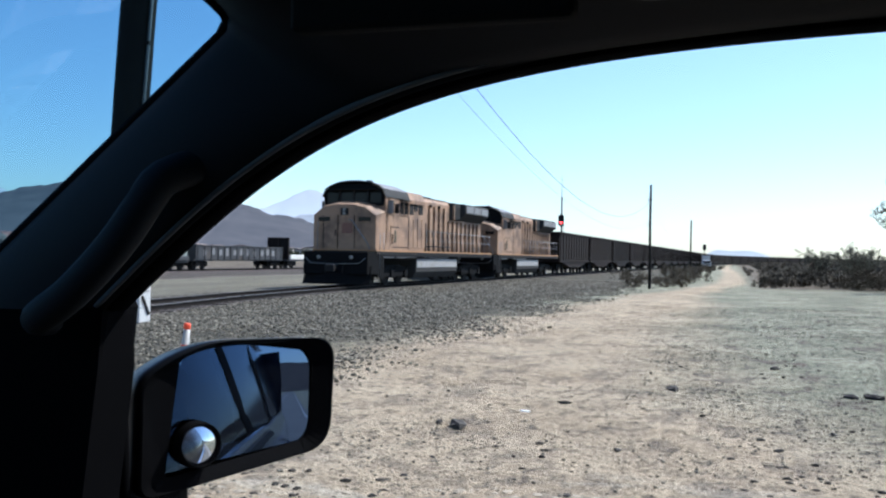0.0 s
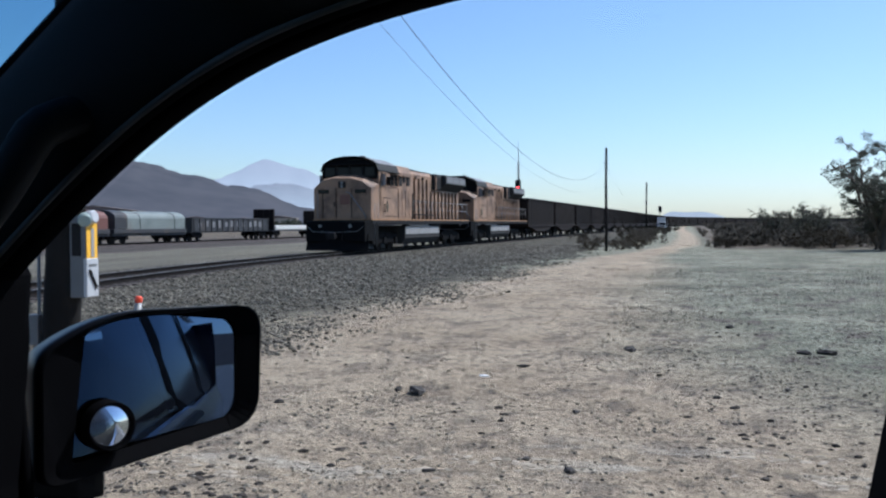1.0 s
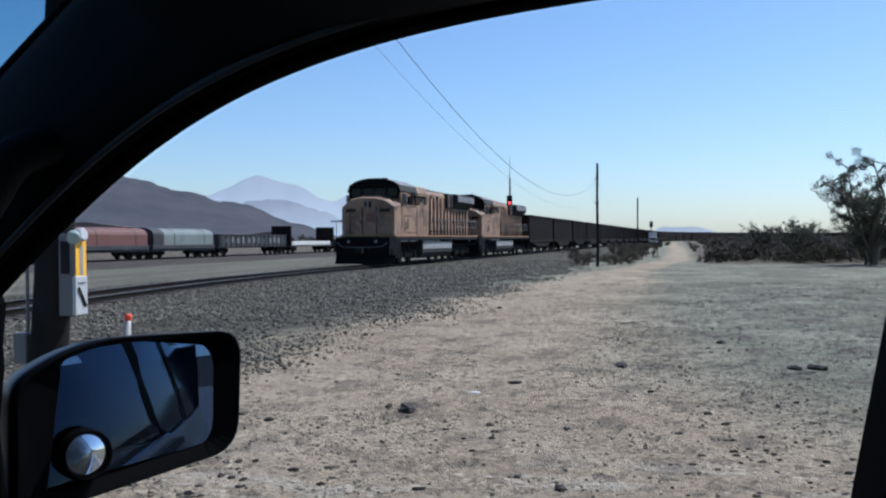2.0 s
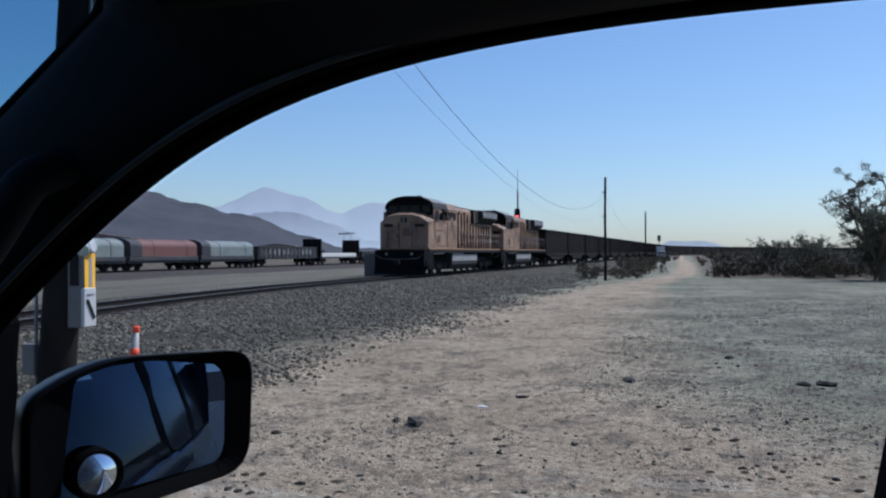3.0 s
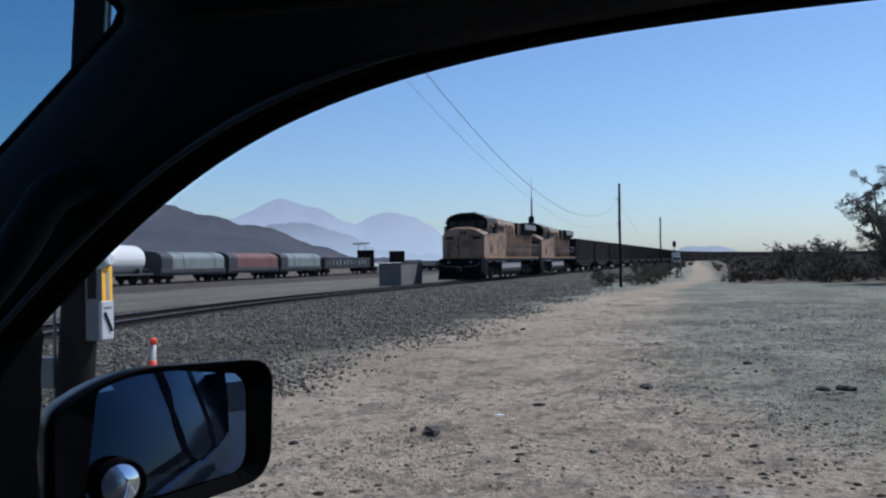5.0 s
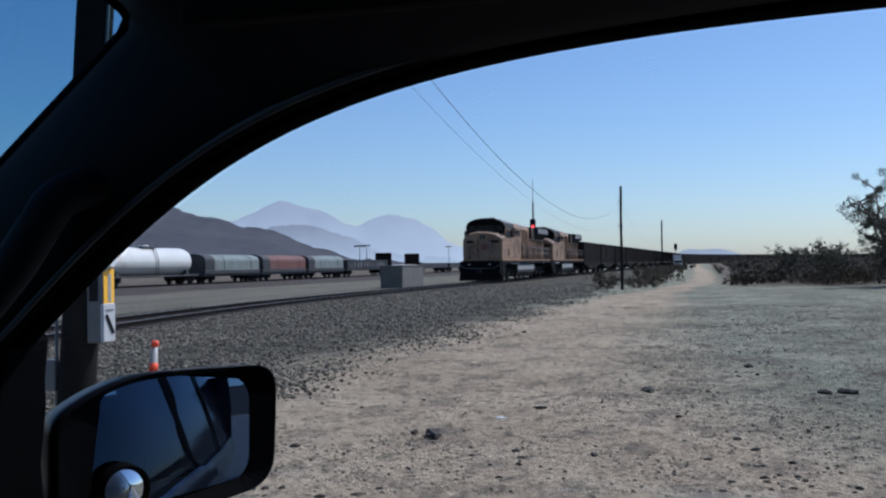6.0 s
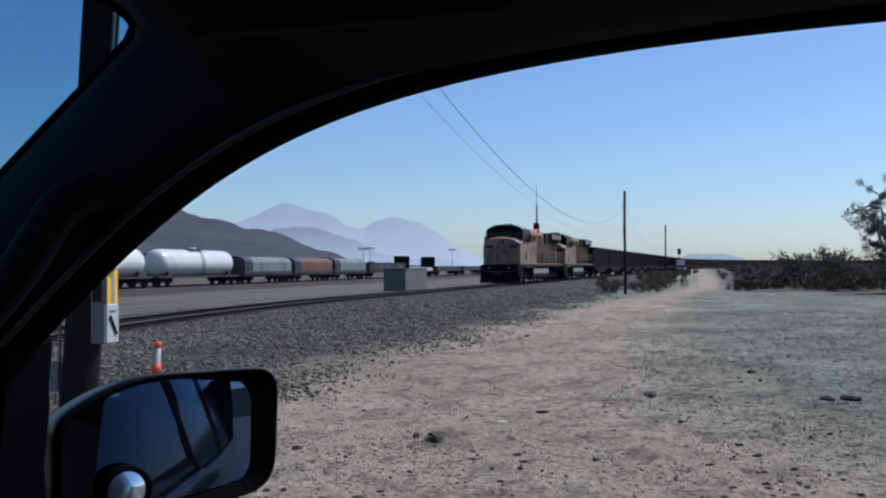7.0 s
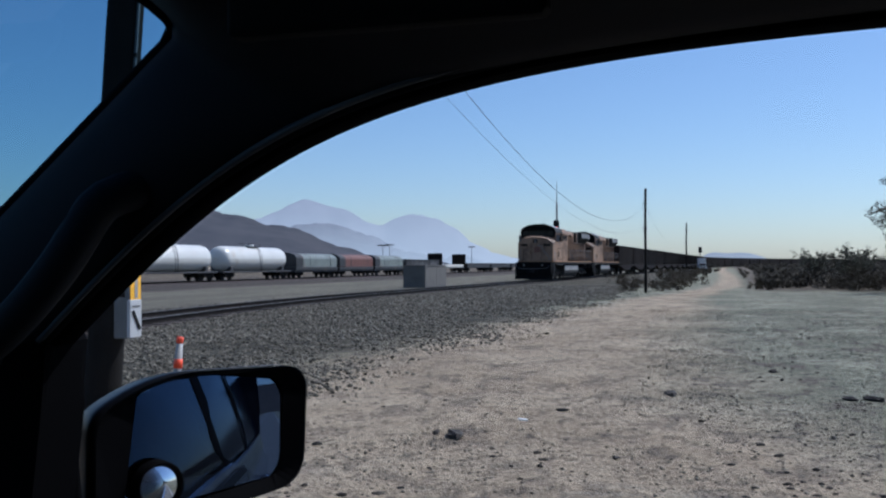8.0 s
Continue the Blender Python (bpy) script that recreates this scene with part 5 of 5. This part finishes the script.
bm = prism(NB(), [(-0.078, 1.225), (-0.062, 1.233), (0.028, 1.085), (0.012, 1.072)], "x", 0.297, 0.310)
part("switch_lever", bm, M_under, sw, "dark diagonal lever")
part("switch_hasp", box(NB(), 0.297, 0.303, -0.07, 0.02, 1.262, 1.272), M_boxgrey, sw)
part("meter", bevel(tube(NB(), [(0.25, -0.02, 1.645), (0.325, -0.02, 1.655)], 0.055, 16), 0.01), M_boxwhite, NP, "white round meter")
part("meter_cap", bevel(tube(NB(), [(0.25, -0.05, 1.64), (0.29, -0.11, 1.62)], 0.055, 14), 0.01), M_boxgreen, NP, "grey-green cap")
part("dark_plate", box(NB(), 0.165, 0.245, -0.106, -0.10, 1.34, 1.60), M_under, NP, "dark plate on the box side")
part("conduit", tube(NB(), [(-0.205, -0.03, 0), (-0.205, -0.03, 0.7), (-0.20, -0.03, 1.9)], 0.014, 8), M_boxgrey, NP, "grey conduit")
part("junction_box", bevel(box(NB(), -0.305, -0.185, -0.08, 0.02, 0.61, 0.86), 0.006), M_boxgrey, NP, "grey junction box")
# pale pipe with straps, added to draw the pole's sunlit edge
part("lit_edge_pipe", tube(NB(), [(px(1.7) + 0.13, -0.03, 1.7), (px(3) + 0.142, -0.04, 3.0), (px(7) + 0.138, -0.04, 7.0)], 0.013, 6), M_boxgrey, NP, "thin pale pipe in place of the pole's sunlit edge")
for z in (2.4, 3.3, 4.2):
    part("pipe_strap", box(NB(), px(z) + 0.11, px(z) + 0.160, -0.058, -0.02, z, z + 0.03), M_under, NP)


def wire(p0, p1, sag, label, r=0.016):
    pts = [Vector(p0).lerp(Vector(p1), k / 40) - Vector((0, 0, sag * 4 * (k / 40) * (1 - k / 40))) for k in range(41)]
    ob = part("overhead_wire", tube(NB(), pts, r, 5), M_wire)
    return tagged(ob, label, "cable", "overhead wires")


wire((-4.74, NPY, 6.98), (-4.66, 54.3, 4.88), 2.49, "sagging black overhead cable between wooden poles", 0.0065)
wire((-4.76, NPY, 6.15), (-4.72, 54.3, 3.78), 1.86, "thin sagging overhead wire between wooden poles", 0.0032)
wire((-4.58, 54.3, 4.88), (-4.9, 114.0, 4.6), 1.6, "thin overhead wire to the farther pole", 0.006)

mk = thing("delineator_post", pose(-5.26, 8.10, 0, 0, 5, 0), "orange and white plastic delineator post in gravel", "marker post")
part("base", bevel(tube(NB(), [(0, 0, -0.02), (0, 0, 0.06)], 0.16, 14), 0.01), M_rubber, mk, "black rubber base")
part("post", tube(NB(), [(0, 0, 0.05), (0, 0, 0.84)], 0.056, 12, 0.031), M_white, mk, "white tapering post")
part("top_cap", bevel(tube(NB(), [(0, 0, 0.83), (0, 0, 0.895)], 0.036, 12), 0.010), M_orange, mk, "orange top")
part("band", tube(NB(), [(0, 0, 0.59), (0, 0, 0.68)], 0.044, 12, 0.041), M_orange, mk, "orange band")

# ---- stones and litter ----
M_rock = mat("dark_rock", (0.042, 0.035, 0.028), 0.9, 0, 12, 0.35, 0.6, 60, (0.10, 0.08, 0.06), 0.3)
M_litter = mat("white_litter", (0.85, 0.83, 0.78), 0.6)


def rock(x, y, s, flat=0.6, material=None, label="dark broken rock on dry dirt"):
    v, f = stone_shape(int(x * 100) + 77)
    bm = NB()
    vs = [bm.verts.new((p[0] * s, p[1] * s * 0.7, p[2] * s * flat)) for p in v]
    for t in f:
        bm.faces.new([vs[i] for i in t])
    bmesh.ops.subdivide_edges(bm, edges=bm.edges, cuts=1)
    for q_ in bm.verts:
        q_.co *= 1 + 0.22 * noise.noise(q_.co * (3 / s) + Vector((x, y, 0)))
    ob = part("rock", bm, material or M_rock)
    ob.matrix_basis = pose(x, y, ground_z(x, y) + 0.25 * s * flat, 0, 0, (x * 97) % 360)
    return tagged(ob, label, "rock", "scattered rocks")


for x, y, s in ((-2.53, 8.64, 0.16), (-2.72, 8.66, 0.07), (-3.60, 7.86, 0.06), (-0.72, 11.97, 0.14), (1.59, 11.98, 0.13), (1.35, 12.0, 0.12), (0.59, 14.67, 0.10),
                (-2.33, 7.24, 0.045), (-0.92, 7.93, 0.06), (-1.78, 10.32, 0.08), (0.38, 8.36, 0.06), (-0.75, 6.04, 0.075), (-1.62, 5.81, 0.05), (-1.06, 6.24, 0.045), (0.25, 8.9, 0.05), (0.9, 9.4, 0.06), (-3.04, 5.86, 0.045)):
    rock(x, y, s)
rock(-2.10, 9.73, 0.07, 0.4, M_litter, "crumpled white scrap of litter on dirt")


# ---- plants ----
def leaf_mat(name, a, b):
    m = island_mat(name, a, b, 0.8)
    return m


M_brush = leaf_mat("dry_brush_leaf", (0.026, 0.021, 0.013), (0.105, 0.084, 0.052))
M_green = leaf_mat("olive_leaf", (0.026, 0.030, 0.018), (0.090, 0.094, 0.054))
M_twig = mat("grey_twig_bark", (0.10, 0.08, 0.06), 0.9)


def leaves(rnd, centres, count, size):
    vs, fs = [], []
    for _ in range(count):
        c, r = rnd.choice(centres)
        while True:
            p = Vector((rnd.uniform(-1, 1), rnd.uniform(-1, 1), rnd.uniform(-1, 1)))
            if p.length < 1:
                break
        p = Vector(c) + p * r * (0.55 + 0.45 * rnd.random())
        if p.z < 0.01:
            continue
        u = Vector((rnd.gauss(0, 1), rnd.gauss(0, 1), rnd.gauss(0, 1))).normalized()
        w = u.orthogonal().normalized()
        s = size * rnd.uniform(0.6, 1.4)
        i = len(vs)
        vs += [p - u * s, p + w * s * 0.45, p + u * s, p - w * s * 0.45]
        fs.append((i, i + 1, i + 2, i + 3))
    return [tuple(v) for v in vs], fs


def bush(name, seed, w, h, count, size, material, label, trunk=False):
    rnd = random.Random(seed)
    g = thing(name, pose(0, 0, 0), label, "tree" if trunk else "bush", "trees" if trunk else "dry bushes")
    centres, bm = [], NB()
    stems = 13 if trunk else 8
    for k in range(stems):
        a = 2 * math.pi * k / stems + rnd.uniform(-0.3, 0.3)
        rr = w * 0.5 * rnd.uniform(0.35, 0.95)
        top = Vector((math.cos(a) * rr, math.sin(a) * rr, h * rnd.uniform(0.5, 0.95)))
        base = Vector((0, 0, 0.0)) if not trunk else Vector((rnd.uniform(-0.2, 0.2), rnd.uniform(-0.2, 0.2), h * rnd.uniform(0.08, 0.25)))
        mid_ = base.lerp(top, 0.5) + Vector((rnd.uniform(-0.1, 0.1) * w, rnd.uniform(-0.1, 0.1) * w, 0.08 * h))
        tube(bm, [base, mid_, top], 0.018 * h, 6, 0.005 * h)
        for f in (0.25, 0.35, 0.45, 0.55, 0.65, 0.75, 0.82, 0.9, 0.95, 1.0, 1.0) if trunk else (0.35, 0.55, 0.75, 0.9, 1.0):
            p = base.lerp(mid_, f * 2) if f < 0.5 else mid_.lerp(top, f * 2 - 1)
            q_ = p + Vector((rnd.uniform(-1, 1), rnd.uniform(-1, 1), rnd.uniform(-0.5, 0.8))) * (0.19 if trunk else 0.14) * w
            tube(bm, [p, q_], 0.008 * h, 5, 0.003 * h)
            if rnd.random() < (0.85 if trunk else 1.0):
                centres.append((q_, rnd.uniform(0.03, 0.085) * w if trunk else rnd.uniform(0.08, 0.17) * w))
                if trunk:
                    centres.append((p.lerp(q_, 0.5), rnd.uniform(0.03, 0.06) * w))
    if trunk:
        tube(bm, [(0, 0, -0.1), (0.03 * h, 0, 0.12 * h), (-0.02 * h, 0.02 * h, 0.3 * h)], 0.035 * h, 8, 0.022 * h)
    part("trunk" if trunk else "stems", bm, M_twig, g, "grey-brown stems")
    vs, fs = leaves(rnd, centres, count, size)
    cr = from_numpy("crown", vs, fs, material)
    cr.parent = g
    return g


t0 = bush("mesquite_tree", 3, 6.0, 6.0, 19000, 0.06, M_green, "sparse olive-green desert tree at the edge of scrub", True)
t0.matrix_basis = pose(10.3, 56.0, 0)
copy_thing(t0, pose(15.5, 60.5, 0, 0, 0, 120))
t2 = bush("mesquite_tree", 8, 3.4, 2.7, 5200, 0.05, M_green, "low olive-green desert tree in scrub", True)
t2.matrix_basis = pose(7.6, 66.5, 0)
copy_thing(t2, pose(9.8, 80.0, 0, 0, 0, 200))
copy_thing(t2, pose(10.2, 57.6, 0, 0, 0, 20))
copy_thing(t2, pose(12.9, 58.4, 0, 0, 0, 150))
copy_thing(t2, pose(6.6, 84.0, 0, 0, 0, 70))
copy_thing(t2, pose(12.6, 70.0, 0, 0, 0, 310))
b1 = bush("dry_bush", 21, 2.2, 0.85, 1800, 0.05, M_brush, "low dry brown-green bush on dirt")
b1.matrix_basis = pose(-5.6, 55.2, 0)
b2 = bush("dry_bush", 22, 1.6, 0.6, 1300, 0.045, M_brush, "small dry bush on dirt")
b2.matrix_basis = pose(-3.9, 56.0, 0)
b3 = bush("dry_bush", 23, 3.0, 1.1, 2600, 0.055, M_brush, "wide dry olive bush")
b3.matrix_basis = pose(-3.6, 78.0, 0)
rnd = random.Random(9)
for x, y in ((-4.5, 80.5), (-4.2, 113.0), (8.2, 60.0), (10.6, 58.6), (12.2, 59.2), (14.0, 58.5), (6.8, 62.0), (9.4, 62.5), (11.5, 64.0), (4.4, 66.0)):
    copy_thing(b3 if rnd.random() < 0.6 else b1, pose(x, y, 0, 0, 0, rnd.uniform(0, 360)))
for x, y in ((-3.0, 58.0), (2.2, 60.2), (7.0, 58.6)):
    copy_thing(b2, pose(x, y, 0, 0, 0, rnd.uniform(0, 360)))
# the far brush plain
rnd = random.Random(33)
vs, fs = [], []
for _ in range(2600):
    y = 62 + 360 * rnd.random() ** 1.3
    x = (1.6 + 0.012 * y) + (6 + 0.42 * y) * rnd.random()
    w, h = rnd.uniform(0.7, 2.0), rnd.uniform(0.5, 1.25) * (1 + y / 500)
    cs = [((x + rnd.uniform(-0.4, 0.4) * w, y + rnd.uniform(-0.4, 0.4) * w, h * rnd.uniform(0.25, 0.7)), 0.42 * w) for _ in range(3)]
    v, f = leaves(rnd, cs, 46, 0.10 + 0.0009 * y)
    o = len(vs)
    vs += v
    fs += [tuple(i + o for i in q_) for q_ in f]
for _ in range(40):
    y = 60 + 200 * rnd.random() ** 1.4
    x = rnd.uniform(-6.2, -2.2) if rnd.random() < 0.7 else rnd.uniform(1.2, 3.0)
    w, h = rnd.uniform(0.4, 1.3), rnd.uniform(0.25, 0.7)
    cs = [((x + rnd.uniform(-0.4, 0.4) * w, y + rnd.uniform(-0.4, 0.4) * w, h * rnd.uniform(0.25, 0.6)), 0.4 * w) for _ in range(2)]
    v, f = leaves(rnd, cs, 50, 0.06 + 0.0008 * y)
    o = len(vs)
    vs += v
    fs += [tuple(i + o for i in q_) for q_ in f]
tagged(from_numpy("scrub", vs, fs, M_brush), "dense dry brown scrub covering the plain", "scrub", kind="stuff")

# ---- far vehicle on the lane, yard lamps, distant town ----
def far_car(x, y, rz):
    g = thing("parked_truck", pose(x, y, 0, 0, 0, rz), "white utility truck parked on the dirt lane", "truck")
    part("body", bevel(box(NB(), -0.95, 0.95, -2.6, 2.6, 0.45, 1.05), 0.1, 2), M_boxwhite, g, "white body")
    part("cabin", bevel(prism(NB(), [(-1.6, 1.05), (-1.1, 1.75), (0.5, 1.8), (0.8, 1.05)], "x", -0.88, 0.88), 0.06, 2), M_boxwhite, g, "white cabin")
    part("windshield", prism(NB(), [(-1.62, 1.12), (-1.18, 1.68), (-1.14, 1.68), (-1.55, 1.12)], "x", -0.78, 0.78), M_locoglass, g)
    part("toolbox", bevel(box(NB(), -0.9, 0.9, 0.9, 2.5, 1.05, 2.9), 0.04), M_boxwhite, g, "tall white service box")
    for s in (-1, 1):
        for yy in (-1.7, 1.7):
            part("wheel", tube(NB(), [(s * 0.72, yy, 0.38), (s * 0.97, yy, 0.38)], 0.38, 16), M_rubber, g)
    return g


far_car(-6.2, 225.0, 5)


def yard_lamp(x, y, h):
    g = thing("yard_light_pole", pose(x, y, 0), "tall grey yard light pole with a cross arm", "light pole", "yard light poles")
    part("pole", tube(NB(), [(0, 0, 0), (0, 0, h)], 0.15, 8, 0.1), M_boxgrey, g)
    part("cross_arm", box(NB(), -1.6, 1.6, -0.1, 0.1, h - 0.2, h), M_boxgrey, g)
    for s in (-1.4, -0.5, 0.5, 1.4):
        part("lamp_head", bevel(box(NB(), s - 0.25, s + 0.25, -0.2, 0.2, h - 0.5, h - 0.2), 0.03), M_boxgrey, g)
    return g


yard_lamp(-118, 320, 9.0)
yard_lamp(-109, 400, 9.5)
yard_lamp(-98, 260, 7.5)
sm = thing("signal_post", pose(-8.8, 300, 0), "small far signal post beside the track", "railway signal")
part("mast", tube(NB(), [(0, 0, 0), (0, 0, 6.6)], 0.12, 8), M_under, sm)
part("signal_head", bevel(box(NB(), -0.5, 0.5, -0.2, 0.2, 5.0, 6.8), 0.05), M_under, sm)

M_house = [mat("stucco_%s" % k, c, 0.9, 0, 0.3, 0.1) for k, c in (("tan", (0.45, 0.38, 0.30)), ("white", (0.62, 0.60, 0.57)), ("grey", (0.35, 0.35, 0.35)))]
M_roof = mat("brown_roof", (0.16, 0.12, 0.10), 0.9, 0, 0.5, 0.2)


def house(x, y, w, d, h, k):
    g = thing("far_building", pose(x, y, 0, 0, 0, (x * 7) % 40), "distant low building with a pitched roof below the hills", "building", "distant buildings")
    part("wall", box(NB(), -w / 2, w / 2, -d / 2, d / 2, 0, h), M_house[k], g)
    part("roof", prism(NB(), [(-w / 2 - 0.5, h), (w / 2 + 0.5, h), (0, h + w * 0.07)], "y", -d / 2 - 0.5, d / 2 + 0.5), M_roof, g)
    for s in (-0.28, 0.28):
        part("window", box(NB(), w * s - 0.8, w * s + 0.8, -d / 2 - 0.05, -d / 2, h * 0.35, h * 0.75), M_locoglass, g)
    return g


rnd = random.Random(5)
house(-128, 186, 16, 22, 5.0, 0)
for k in range(26):
    a = radians(rnd.uniform(24, 44))
    d = rnd.uniform(380, 760)
    house(-math.sin(a) * d, math.cos(a) * d, rnd.uniform(9, 22), rnd.uniform(9, 18), rnd.uniform(3.5, 6), rnd.randrange(3))
vs, fs = [], []
for _ in range(420):
    a, d = radians(rnd.uniform(22, 46)), rnd.uniform(330, 760)
    x, y, h = -math.sin(a) * d, math.cos(a) * d, rnd.uniform(1.5, 4.5)
    cs = [((x + rnd.uniform(-1.5, 1.5), y + rnd.uniform(-1.5, 1.5), h * rnd.uniform(0.3, 0.8)), rnd.uniform(0.9, 2.2)) for _ in range(4)]
    v, f = leaves(rnd, cs, 60, 0.5)
    o = len(vs)
    vs += v
    fs += [tuple(i + o for i in q_) for q_ in f]
tagged(from_numpy("far_trees", vs, fs, M_green), "far row of dark trees below the hills", "trees", kind="stuff")


# ---- motions ----
def on_track(s0, length, t):
    """A vehicle's pose on the main track: nose at arc length s0 behind the leader's nose."""
    y = LOCO_Y0 + LOCO_V * t + s0 / math.sqrt(1 + 0.025 ** 2)
    if y > 330:                      # the far bend: keep the spacing along the curve
        rest, yy = y - 330, 330.0
        while rest > 0:
            slope = 0.025 + 0.0022 * (yy - 330)
            st = min(rest, 2.0)
            yy += st / math.sqrt(1 + slope * slope)
            rest -= st
        y = yy
    x = track_x(y)
    y2 = y + length
    if y2 > 330:
        sl = 0.025 + 0.0022 * max(y + length / 2 - 330, 0)
        y2 = y + length / math.sqrt(1 + sl * sl)
    x2 = track_x(y2)
    return pose(x, y, 0.182, 0, 0, math.degrees(math.atan2(-(x2 - x), y2 - y)))


def motions():
    for ob, s0, length in TRAIN:
        far = LOCO_Y0 + s0 + length + 45 > 330
        times = [0, 1, 2, 3, 4, 5, 6, 7, 8] if far else [0, 4, 8]
        walk(ob, [(t, on_track(s0, length, t)) for t in times])
    for ob, off in YARD:
        walk(ob, [(t, pose(YARD_X, YARD_Y0 + YARD_V * t + off, -0.16)) for t in (0, 4, 8)])
    step = 0.125
    for w, y in WHEELS:
        walk(w, [(k * step, pose(0, y, 0.50, -math.degrees(LOCO_V * k * step / 0.50))) for k in range(65)])


motions()
